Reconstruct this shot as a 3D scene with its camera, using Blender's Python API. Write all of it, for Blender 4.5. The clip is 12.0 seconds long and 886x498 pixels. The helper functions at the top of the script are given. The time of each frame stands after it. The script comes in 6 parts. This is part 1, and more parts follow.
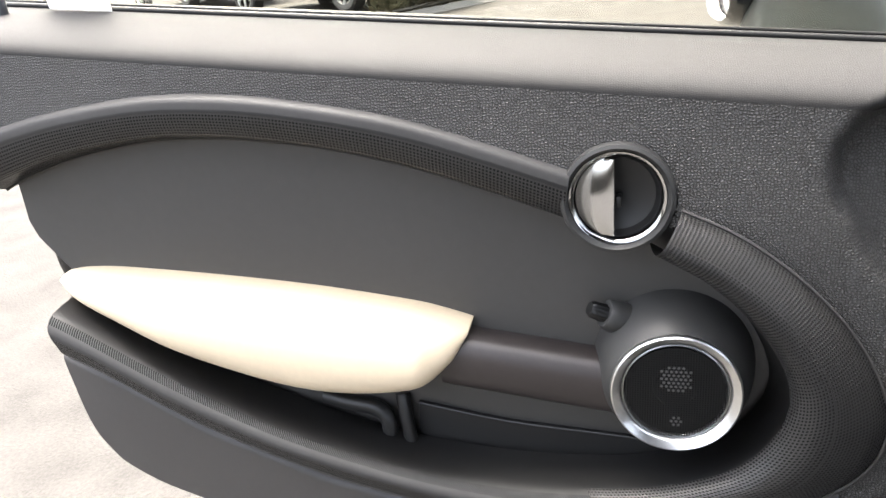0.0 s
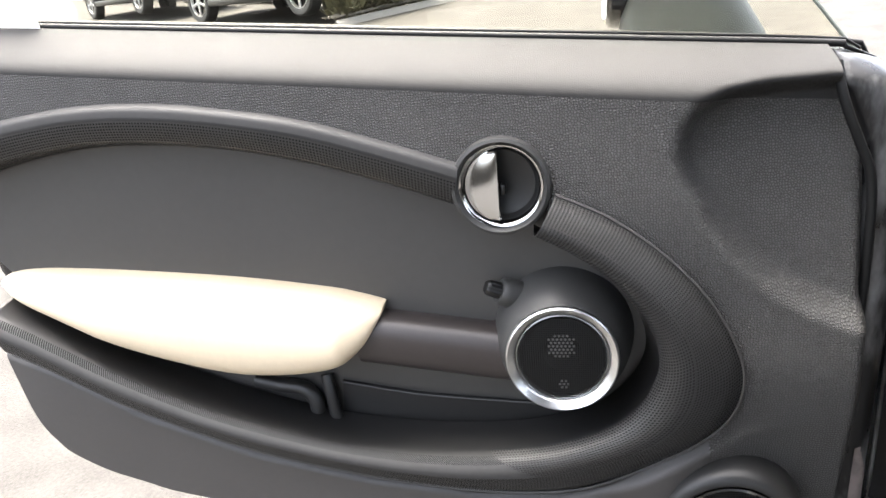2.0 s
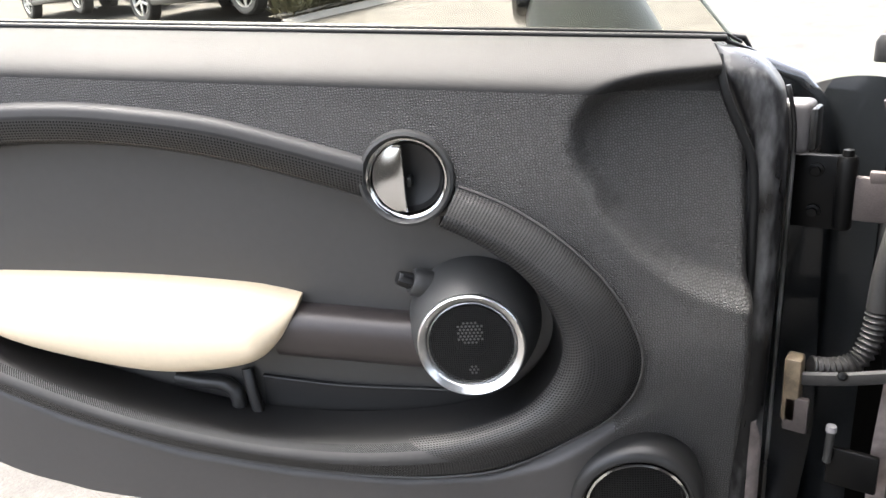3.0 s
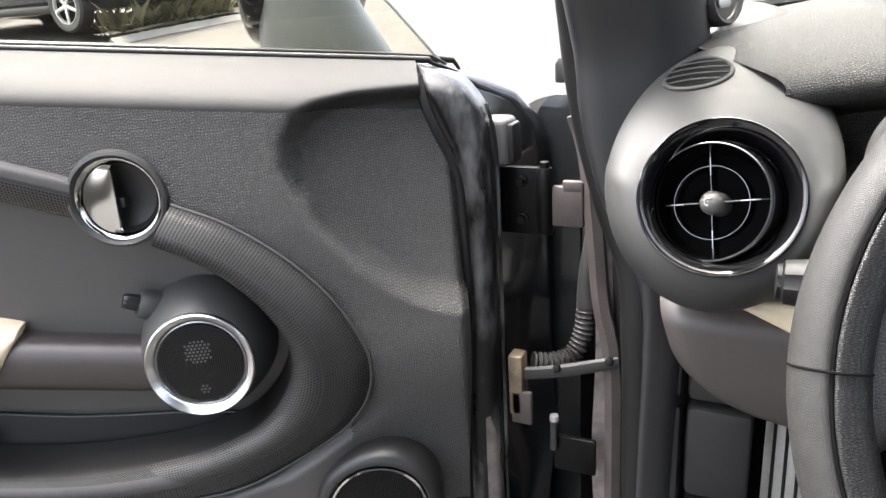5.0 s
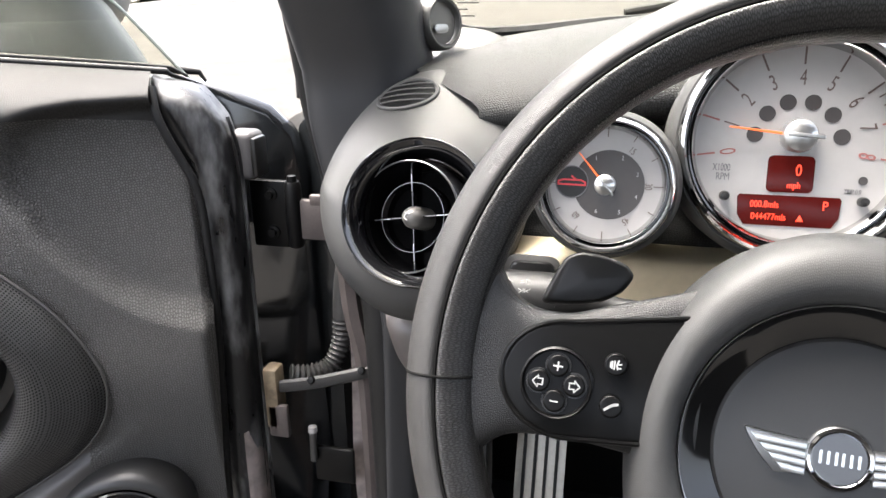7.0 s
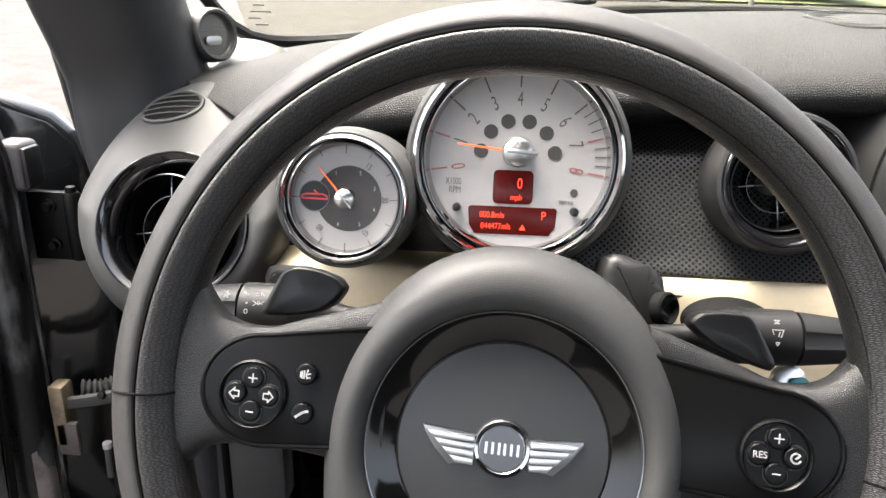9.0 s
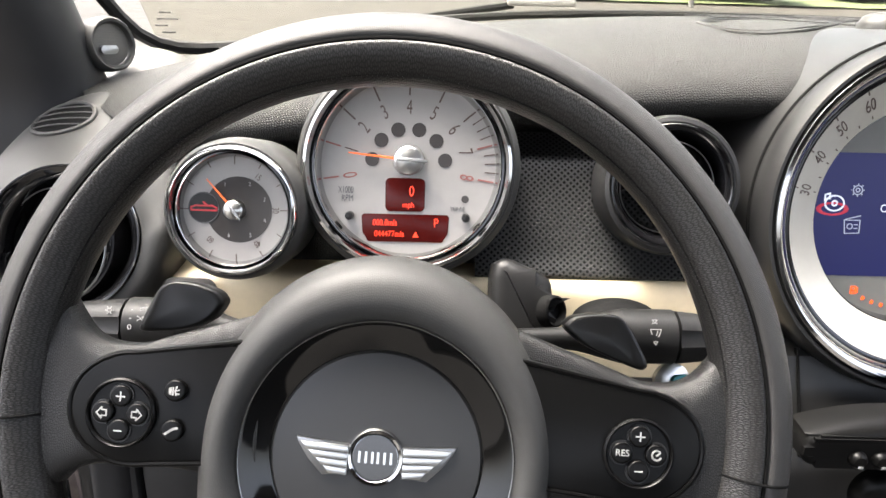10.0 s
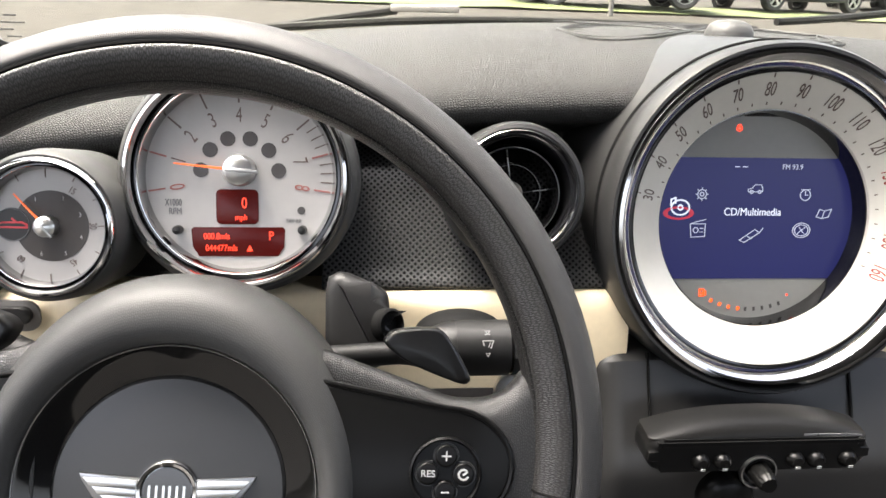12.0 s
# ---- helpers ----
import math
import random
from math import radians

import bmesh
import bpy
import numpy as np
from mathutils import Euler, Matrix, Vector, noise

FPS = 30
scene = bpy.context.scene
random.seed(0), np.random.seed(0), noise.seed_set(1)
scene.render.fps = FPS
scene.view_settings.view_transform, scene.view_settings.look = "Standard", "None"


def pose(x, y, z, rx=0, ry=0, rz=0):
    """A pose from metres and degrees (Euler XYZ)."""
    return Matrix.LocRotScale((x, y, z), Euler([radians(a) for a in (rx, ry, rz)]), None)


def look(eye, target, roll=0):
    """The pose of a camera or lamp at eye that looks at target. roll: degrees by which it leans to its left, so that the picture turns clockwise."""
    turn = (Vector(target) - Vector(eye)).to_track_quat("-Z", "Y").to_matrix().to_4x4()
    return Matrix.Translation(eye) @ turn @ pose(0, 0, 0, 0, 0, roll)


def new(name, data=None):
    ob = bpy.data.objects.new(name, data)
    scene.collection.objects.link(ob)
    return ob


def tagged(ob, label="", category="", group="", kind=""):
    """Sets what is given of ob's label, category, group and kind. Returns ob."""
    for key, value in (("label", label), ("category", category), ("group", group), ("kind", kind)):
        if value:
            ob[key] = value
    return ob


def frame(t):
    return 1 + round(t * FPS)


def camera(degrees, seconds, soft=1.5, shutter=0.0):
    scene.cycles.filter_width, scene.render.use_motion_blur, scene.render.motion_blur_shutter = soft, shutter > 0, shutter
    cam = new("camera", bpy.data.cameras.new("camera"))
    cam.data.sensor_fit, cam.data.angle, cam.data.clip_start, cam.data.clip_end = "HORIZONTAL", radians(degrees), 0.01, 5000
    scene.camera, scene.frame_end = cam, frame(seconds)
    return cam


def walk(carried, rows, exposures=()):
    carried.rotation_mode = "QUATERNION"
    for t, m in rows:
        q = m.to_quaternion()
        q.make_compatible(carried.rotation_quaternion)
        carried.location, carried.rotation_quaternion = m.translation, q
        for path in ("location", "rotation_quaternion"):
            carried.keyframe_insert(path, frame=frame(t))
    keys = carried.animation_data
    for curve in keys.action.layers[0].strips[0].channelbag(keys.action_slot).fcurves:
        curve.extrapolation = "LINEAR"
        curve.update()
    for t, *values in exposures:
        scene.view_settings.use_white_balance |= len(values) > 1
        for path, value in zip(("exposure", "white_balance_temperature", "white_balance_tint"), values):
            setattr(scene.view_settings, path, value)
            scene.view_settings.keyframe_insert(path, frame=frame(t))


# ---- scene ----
cam = camera(63.1, 12.0)
PATH = [
    (0.0, -0.4063, -0.3717, 1.0784, 70.04, 4.25, 42.65),
    (0.5, -0.3967, -0.3755, 1.0793, 69.74, 4.7, 41.57),
    (1.0, -0.3789, -0.3815, 1.0814, 69.77, 4.91, 41.12),
    (1.5, -0.3535, -0.3833, 1.0811, 70.0, 4.93, 40.26),
    (2.0, -0.3299, -0.3812, 1.0834, 69.84, 5.37, 39.57),
    (2.5, -0.3107, -0.3776, 1.0816, 69.59, 5.58, 37.92),
    (4.5, -0.2131, -0.3396, 1.0729, 69.71, 3.9, 27.93),
    (5.0, -0.1854, -0.3293, 1.0708, 70.11, 3.84, 24.6),
    (5.5, -0.1606, -0.3217, 1.0724, 70.56, 3.3, 21.62),
    (6.0, -0.1362, -0.3153, 1.074, 70.57, 2.31, 19.0),
    (6.5, -0.1139, -0.3075, 1.0707, 70.54, 1.19, 16.32),
    (7.0, -0.0899, -0.305, 1.0724, 70.51, 0.7, 14.05),
    (9.0, -0.0091, -0.306, 1.0871, 70.26, -1.17, 4.76),
    (9.5, 0.0105, -0.3072, 1.0899, 70.27, -0.77, 3.25),
    (10.0, 0.0278, -0.3054, 1.0923, 70.44, -1.07, 0.92),
    (10.5, 0.0463, -0.3005, 1.0921, 70.47, -1.17, -0.11),
    (11.0, 0.0614, -0.2965, 1.0928, 70.47, -0.93, -1.66),
    (11.5, 0.0741, -0.2936, 1.0924, 70.83, -1.14, -3.23),
    (12.0, 0.0841, -0.2924, 1.0918, 71.06, -1.56, -4.47),
]
walk(cam, [(t, pose(x, y, z, rx, ry, rz)) for t, x, y, z, rx, ry, rz in PATH], ((0, 3.7, 6600, 9), (4.5, 3.9, 6500, 9), (8, 3.7, 6600, 10), (12, 3.45, 6700, 10)))

from mathutils.bvhtree import BVHTree

# ---- world and light ----
world = bpy.data.worlds.new("sky")
scene.world = world
world.use_nodes = True
wn = world.node_tree.nodes
sky = wn.new("ShaderNodeTexSky")
sky.sky_type, sky.sun_disc = "NISHITA", False
sky.sun_elevation, sky.sun_rotation = radians(70), radians(-75)
sky.air_density, sky.dust_density, sky.ozone_density = 0.7, 7.0, 1.0
veil = wn.new("ShaderNodeHueSaturation")
veil.inputs["Saturation"].default_value = 0.55
world.node_tree.links.new(sky.outputs[0], veil.inputs["Color"])
world.node_tree.links.new(veil.outputs[0], wn["Background"].inputs[0])
wn["Background"].inputs[1].default_value = 0.13
sun = new("sun", bpy.data.lights.new("sun", "SUN"))
sun.data.energy, sun.data.angle, sun.data.color = 1.5, radians(35), (1.0, 0.96, 0.9)
sun.matrix_world = look((-2.2, 0.6, 7.0), (0, 0, 0.8))


# ---- materials ----
def mat(name, col, rough=0.5, metal=0.0, grain=None, scale=600.0, bump=0.2, vary=0.12, coat=0.0, patch=9.0, spec=0.5, uv=False, dust=0.0, span=(0.7, 1.3), ratio=23, stretch=(1, 1, 1), crease=(1, 1, 1), turn=0):
    """A surface with patchy colour at two scales and a fine relief: leather, noise, weave or none."""
    m = bpy.data.materials.new(name)
    m.use_nodes = True
    nt = m.node_tree
    n, link = nt.nodes, nt.links.new
    b = n["Principled BSDF"]
    b.inputs["Roughness"].default_value, b.inputs["Metallic"].default_value = rough, metal
    b.inputs["Coat Weight"].default_value, b.inputs["Specular IOR Level"].default_value = coat, spec
    b.inputs["Coat Roughness"].default_value = 0.08
    tc = n.new("ShaderNodeTexCoord")
    big, fine, mixer = n.new("ShaderNodeTexNoise"), n.new("ShaderNodeTexNoise"), n.new("ShaderNodeMix")
    big.inputs["Scale"].default_value, fine.inputs["Scale"].default_value = patch, patch * ratio
    big.inputs["Detail"].default_value, fine.inputs["Detail"].default_value = 4, 5
    pull = n.new("ShaderNodeMapping")
    pull.inputs["Scale"].default_value = stretch
    link(tc.outputs["Object"], pull.inputs["Vector"])
    for t in (big, fine):
        link(pull.outputs[0], t.inputs["Vector"])
    add = n.new("ShaderNodeMath")
    add.operation = "ADD"
    link(big.outputs[0], add.inputs[0])
    link(fine.outputs[0], add.inputs[1])
    ramp = n.new("ShaderNodeMapRange")
    ramp.inputs["From Min"].default_value, ramp.inputs["From Max"].default_value = span
    link(add.outputs[0], ramp.inputs[0])
    mixer.data_type = "RGBA"
    link(ramp.outputs[0], mixer.inputs[0])
    mixer.inputs[6].default_value = (*[c * (1 - vary) for c in col], 1)
    mixer.inputs[7].default_value = (*[min(1, c * (1 + vary) + dust) for c in col], 1)
    link(mixer.outputs[2], b.inputs["Base Color"])
    rr = n.new("ShaderNodeMapRange")
    rr.inputs["To Min"].default_value, rr.inputs["To Max"].default_value = max(0.02, rough * (1 - vary)), min(1, rough * (1 + vary) + 0.01)
    link(fine.outputs[0], rr.inputs[0])
    link(rr.outputs[0], b.inputs["Roughness"])
    if grain:
        bp = n.new("ShaderNodeBump")
        bp.inputs["Strength"].default_value, bp.inputs["Distance"].default_value = bump, 0.4 / scale
        if grain == "leather":
            v = n.new("ShaderNodeTexVoronoi")
            v.feature, v.voronoi_dimensions = "DISTANCE_TO_EDGE", "2D"
            v.inputs["Randomness"].default_value = 0.8
            v.inputs["Scale"].default_value = scale
            warp = n.new("ShaderNodeTexNoise")
            warp.inputs["Scale"].default_value = scale * 0.6
            wm = n.new("ShaderNodeVectorMath")
            wm.operation = "MULTIPLY_ADD"
            wm.inputs[1].default_value = (0.5 / scale,) * 3
            skin = n.new("ShaderNodeMapping")
            skin.inputs["Scale"].default_value = crease
            link(tc.outputs["UV"], skin.inputs["Vector"])
            link(skin.outputs[0], warp.inputs["Vector"])
            link(warp.outputs["Color"], wm.inputs[0])
            link(skin.outputs[0], wm.inputs[2])
            link(wm.outputs[0], v.inputs["Vector"])
            sm = n.new("ShaderNodeMapRange")
            sm.inputs["From Max"].default_value = 0.34
            link(v.outputs["Distance"], sm.inputs[0])
            link(sm.outputs[0], bp.inputs["Height"])
            # shade in the grain's creases is put into base colour and specular
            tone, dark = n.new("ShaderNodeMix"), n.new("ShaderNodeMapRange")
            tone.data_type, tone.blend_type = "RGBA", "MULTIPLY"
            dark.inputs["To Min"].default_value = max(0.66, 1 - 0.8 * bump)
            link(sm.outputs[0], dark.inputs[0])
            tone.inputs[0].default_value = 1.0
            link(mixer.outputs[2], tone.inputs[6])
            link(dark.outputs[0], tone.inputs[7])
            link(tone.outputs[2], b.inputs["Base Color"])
            matt = n.new("ShaderNodeMath")
            matt.operation, matt.use_clamp = "MULTIPLY_ADD", True
            matt.inputs[1].default_value, matt.inputs[2].default_value = -0.05, rough + 0.05
            link(sm.outputs[0], matt.inputs[0])
            link(matt.outputs[0], b.inputs["Roughness"])
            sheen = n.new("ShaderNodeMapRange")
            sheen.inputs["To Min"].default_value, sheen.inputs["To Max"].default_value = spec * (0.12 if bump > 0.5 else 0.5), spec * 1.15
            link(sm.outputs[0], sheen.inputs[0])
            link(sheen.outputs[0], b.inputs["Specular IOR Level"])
        elif grain in ("weave", "rib"):
            sep = n.new("ShaderNodeSeparateXYZ")
            twist = n.new("ShaderNodeMapping")
            twist.inputs["Rotation"].default_value = (0, 0, radians(turn))
            link(tc.outputs["UV" if uv else "Object"], twist.inputs["Vector"])
            link(twist.outputs[0], sep.inputs[0])
            waves = []
            for axis in (0, 1):
                a = n.new("ShaderNodeMath")
                a.operation = "MULTIPLY"
                a.inputs[1].default_value = scale
                s = n.new("ShaderNodeMath")
                s.operation = "SINE"
                link(sep.outputs[axis], a.inputs[0])
                link(a.outputs[0], s.inputs[0])
                waves.append(s)
            pr = n.new("ShaderNodeMath")
            pr.operation = "MAXIMUM"
            link(waves[0].outputs[0], pr.inputs[0])
            if grain == "weave":
                link(waves[1].outputs[0], pr.inputs[1])
            else:
                pr.inputs[1].default_value = -1.0
            bp.inputs["Distance"].default_value = 1.2 / scale
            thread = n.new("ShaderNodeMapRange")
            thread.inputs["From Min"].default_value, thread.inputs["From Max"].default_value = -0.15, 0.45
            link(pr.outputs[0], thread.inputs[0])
            link(thread.outputs[0], bp.inputs["Height"])
            for goal, lo, hi in (("Roughness", 0.8, rough), ("Specular IOR Level", 0.03, spec * 0.85)):
                span = n.new("ShaderNodeMapRange")
                span.inputs["To Min"].default_value, span.inputs["To Max"].default_value = lo, hi
                link(thread.outputs[0], span.inputs[0])
                link(span.outputs[0], b.inputs[goal])
            # troughs between threads are shaded in the colour, thread tops lightened
            trough_shade, tone = n.new("ShaderNodeMapRange"), n.new("ShaderNodeMix")
            trough_shade.inputs["To Min"].default_value, trough_shade.inputs["To Max"].default_value = 0.45, 1.2
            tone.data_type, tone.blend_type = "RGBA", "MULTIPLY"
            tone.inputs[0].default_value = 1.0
            link(thread.outputs[0], trough_shade.inputs[0])
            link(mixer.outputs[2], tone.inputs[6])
            link(trough_shade.outputs[0], tone.inputs[7])
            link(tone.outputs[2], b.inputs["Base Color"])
        else:
            f = n.new("ShaderNodeTexNoise")
            f.inputs["Scale"].default_value, f.inputs["Detail"].default_value = scale, 3
            link(tc.outputs["Object"], f.inputs["Vector"])
            link(f.outputs[0], bp.inputs["Height"])
        link(bp.outputs[0], b.inputs["Normal"])
    return m


def glow(name, col, strength):
    m = bpy.data.materials.new(name)
    m.use_nodes = True
    b = m.node_tree.nodes["Principled BSDF"]
    b.inputs["Base Color"].default_value = (*[c * 0.4 for c in col], 1)
    b.inputs["Emission Color"].default_value = (*col, 1)
    b.inputs["Emission Strength"].default_value = strength
    b.inputs["Roughness"].default_value = 0.25
    b.inputs["Specular IOR Level"].default_value = 0.2
    return m


def glass(name, col, rough=0.0):
    m = bpy.data.materials.new(name)
    m.use_nodes = True
    b = m.node_tree.nodes["Principled BSDF"]
    b.inputs["Base Color"].default_value = (*col, 1)
    b.inputs["Transmission Weight"].default_value, b.inputs["Roughness"].default_value = 1.0, rough
    b.inputs["IOR"].default_value = 1.45
    return m


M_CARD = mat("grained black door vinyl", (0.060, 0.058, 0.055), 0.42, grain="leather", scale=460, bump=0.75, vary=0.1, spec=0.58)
M_LEDGE = mat("soft-grained black door top", (0.032, 0.0312, 0.0303), 0.62, grain="leather", scale=620, bump=0.16, vary=0.06, spec=0.12)
M_SMOOTH = mat("smooth black door panel", (0.044, 0.0425, 0.040), 0.42, vary=0.06, patch=5)
M_BANDTOP = mat("satin top of the trim band", (0.040, 0.039, 0.038), 0.6, grain="noise", scale=1300, bump=0.1, vary=0.1, spec=0.22)
M_LOWCARD = mat("smooth grey-black lower door panel", (0.046, 0.043, 0.041), 0.5, grain="noise", scale=1300, bump=0.08, vary=0.07)
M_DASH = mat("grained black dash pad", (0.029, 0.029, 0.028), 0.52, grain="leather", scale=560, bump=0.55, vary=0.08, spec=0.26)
M_POD = mat("satin grey-black plastic", (0.031, 0.031, 0.030), 0.52, grain="noise", scale=1500, bump=0.05, vary=0.05, spec=0.36)
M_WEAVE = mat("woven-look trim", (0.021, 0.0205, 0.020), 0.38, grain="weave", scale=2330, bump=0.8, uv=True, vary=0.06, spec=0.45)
M_RIB = mat("ribbed trim lip", (0.026, 0.026, 0.026), 0.45, grain="rib", scale=2900, bump=0.4, uv=True, vary=0.06, spec=0.3)
M_GREYMETAL = mat("dull grey metal", (0.28, 0.28, 0.28), 0.3, metal=1.0, vary=0.06)
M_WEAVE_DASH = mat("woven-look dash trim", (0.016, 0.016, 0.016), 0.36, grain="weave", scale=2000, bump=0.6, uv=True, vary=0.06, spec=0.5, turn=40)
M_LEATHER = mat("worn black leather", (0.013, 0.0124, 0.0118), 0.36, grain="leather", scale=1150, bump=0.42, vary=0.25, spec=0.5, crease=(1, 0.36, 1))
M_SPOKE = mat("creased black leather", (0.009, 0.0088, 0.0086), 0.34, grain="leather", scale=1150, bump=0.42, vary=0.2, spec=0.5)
M_RIM_OUTER = mat("grey outer rim leather", (0.032, 0.031, 0.030), 0.46, grain="leather", scale=1150, bump=0.3, vary=0.18, spec=0.4)
M_PILLAR = mat("dark grey pillar trim", (0.014, 0.0145, 0.016), 0.42, grain="noise", scale=1500, bump=0.06, vary=0.05)
M_KNEE = mat("grey-brown satin knee cover", (0.055, 0.048, 0.045), 0.45, grain="noise", scale=900, bump=0.1, vary=0.08)
M_PADSKIN = mat("soft black hub cover", (0.032, 0.032, 0.031), 0.5, grain="leather", scale=1300, bump=0.14, vary=0.06, spec=0.4)
M_CENTRE = mat("satin hub centre", (0.015, 0.015, 0.015), 0.36, vary=0.03)
M_HUBRING = mat("gloss black hub ring", (0.003, 0.003, 0.003), 0.06, spec=0.4, vary=0.05)
M_BUTTON = mat("black button plastic", (0.003, 0.003, 0.003), 0.3, grain="noise", scale=1800, bump=0.05, spec=0.12)
M_BLACK = mat("black plastic", (0.005, 0.005, 0.005), 0.38, grain="noise", scale=1200, bump=0.08)
M_DEEP = mat("dark cavity plastic", (0.004, 0.004, 0.004), 0.7, grain="noise", scale=300, bump=0.1, spec=0.06)
M_PIANO = mat("gloss black", (0.004, 0.004, 0.0045), 0.07, coat=0.6, vary=0.05)
M_CREAM = mat("cream leatherette", (0.62, 0.515, 0.365), 0.5, grain="noise", scale=700, bump=0.08, vary=0.04)
M_TRIM = mat("cream dash trim", (0.60, 0.51, 0.35), 0.42, grain="noise", scale=500, bump=0.06, vary=0.05)
M_BAR = mat("brown-black grab handle", (0.024, 0.019, 0.0175), 0.44, grain="noise", scale=900, bump=0.1, vary=0.15)
M_CHROME = mat("chrome", (0.50, 0.50, 0.497), 0.08, metal=1.0, vary=0.03)
M_SATIN = mat("satin silver", (0.62, 0.62, 0.61), 0.28, metal=1.0, vary=0.06)
M_FACE = mat("silver dial face", (0.295, 0.284, 0.275), 0.42, metal=0.25, grain="noise", scale=2500, bump=0.04, vary=0.03)
M_IVORY = mat("silvery ivory speed ring", (0.47, 0.455, 0.405), 0.36, metal=0.1, vary=0.03, coat=0.3)
M_DARKFACE = mat("dark dial centre", (0.030, 0.026, 0.024), 0.3, vary=0.1)
M_PAINT = mat("black car paint", (0.008, 0.009, 0.010), 0.13, coat=0.7, vary=0.2, grain="noise", scale=60, bump=0.02)
M_FILM = mat("hazed black paint with dried dust", (0.016, 0.016, 0.017), 0.3, vary=0.4, patch=26, dust=0.16, span=(0.95, 1.45), spec=0.4, ratio=3, stretch=(1, 1, 0.35))
M_DUSTY = mat("dusty black paint", (0.006, 0.006, 0.0065), 0.24, vary=0.3, patch=12, dust=0.05, span=(0.95, 1.5), spec=0.25, ratio=4, stretch=(1, 1, 0.3))
M_PRIMER = mat("brownish grey sealed steel", (0.060, 0.050, 0.047), 0.5, vary=0.3, patch=40, spec=0.25)
M_HOSE = mat("dusty grey-black hose", (0.030, 0.029, 0.028), 0.5, grain="noise", scale=500, bump=0.2, vary=0.3, patch=40, spec=0.3)
M_JAMB = mat("bare pinkish-brown primer with black overspray", (0.16, 0.136, 0.127), 0.45, vary=0.45, patch=22, span=(0.75, 1.15), spec=0.3, ratio=3)
M_HINGE = mat("dark hinge steel", (0.004, 0.004, 0.004), 0.35, vary=0.3, patch=40, spec=0.1)
M_GREYBOX = mat("grey plastic", (0.22, 0.21, 0.21), 0.5, vary=0.15, patch=60)
M_PLUG = mat("dusty grey-brown plastic", (0.055, 0.052, 0.052), 0.5, vary=0.2, patch=60, spec=0.25)
M_GREASE = mat("greasy tan bracket", (0.13, 0.10, 0.065), 0.45, metal=0.2, vary=0.6, patch=80)
M_RUBBER = mat("black rubber", (0.007, 0.007, 0.007), 0.5, grain="noise", scale=700, bump=0.2, vary=0.25, spec=0.2)
M_GRILLE = mat("black speaker mesh", (0.006, 0.006, 0.006), 0.45, spec=0.25)
M_WHITEINK = mat("white ink", (0.34, 0.34, 0.33), 0.5, vary=0.02)
M_REDINK = mat("dark red ink", (0.22, 0.035, 0.03), 0.5, vary=0.05)
M_PINKINK = mat("faded red ink", (0.24, 0.085, 0.075), 0.5, vary=0.05)
M_BROWNINK = mat("brown-black ink", (0.085, 0.060, 0.052), 0.5, vary=0.05)
M_GREYINK = mat("grey ink", (0.085, 0.085, 0.09), 0.5, vary=0.05)
M_ORANGE = mat("orange needle", (0.95, 0.16, 0.04), 0.4, vary=0.03)
M_LCDRED = glow("dim red display", (0.07, 0.005, 0.004), 0.05)
M_LCDINK = glow("lit red characters", (1.0, 0.06, 0.03), 0.2)
M_LCDORANGE = glow("lit orange-red characters", (1.0, 0.10, 0.02), 0.2)
M_SCREEN = glow("blue screen", (0.016, 0.018, 0.080), 0.10)
M_SCREENINK = glow("pale screen characters", (0.75, 0.8, 0.95), 0.09)
M_SCREENDIM = glow("dim screen signs", (0.6, 0.65, 0.8), 0.05)
M_SCREENRED = glow("red screen glow", (0.45, 0.04, 0.07), 0.08)
M_SURROUND = mat("grey screen surround", (0.17, 0.168, 0.155), 0.4, vary=0.04)
M_BEZEL = mat("grey-brown screen bezel", (0.10, 0.095, 0.088), 0.35, vary=0.04)
M_GLASS = glass("tinted window glass", (0.82, 0.81, 0.72))
M_PANEEDGE = mat("grey-green glass edge", (0.16, 0.18, 0.165), 0.3, vary=0.1)
M_MIRROR = mat("mirror glass", (0.9, 0.9, 0.9), 0.02, metal=1.0, vary=0.01)
M_MIRRORCASE = mat("satin grey-green mirror case", (0.040, 0.046, 0.046), 0.42, vary=0.06)
M_CONSOLE = mat("dark grey console plastic", (0.012, 0.012, 0.012), 0.4, grain="noise", scale=1500, bump=0.05, vary=0.04, spec=0.4)
M_TYRE = mat("tyre rubber", (0.012, 0.012, 0.012), 0.6, vary=0.2)
M_ALLOY = mat("alloy wheel", (0.55, 0.55, 0.55), 0.3, metal=0.9)
M_DARKCAR = mat("dark blue car paint", (0.010, 0.012, 0.018), 0.15, coat=0.6)
M_GREYCAR = mat("grey car paint", (0.055, 0.06, 0.066), 0.2, coat=0.6)
M_TAIL = mat("red lamp", (0.5, 0.02, 0.02), 0.2, coat=0.5)
M_PAVE = mat("pale concrete forecourt", (0.046, 0.0435, 0.040), 0.95, grain="noise", scale=140, bump=1.0, vary=0.3, patch=5.0, spec=0.1)
M_KERB = mat("concrete kerb", (0.15, 0.145, 0.135), 0.8, grain="noise", scale=50, bump=0.3)
M_FOOT = mat("dark footwell plastic", (0.018, 0.018, 0.018), 0.55, grain="noise", scale=900, bump=0.1, spec=0.2)
M_SOIL = mat("mulch and dry soil", (0.11, 0.098, 0.08), 0.9, grain="noise", scale=12, bump=0.8, vary=0.4)
M_GRASS = mat("mown grass", (0.075, 0.095, 0.035), 0.8, grain="noise", scale=30, bump=0.6, vary=0.3, patch=3)
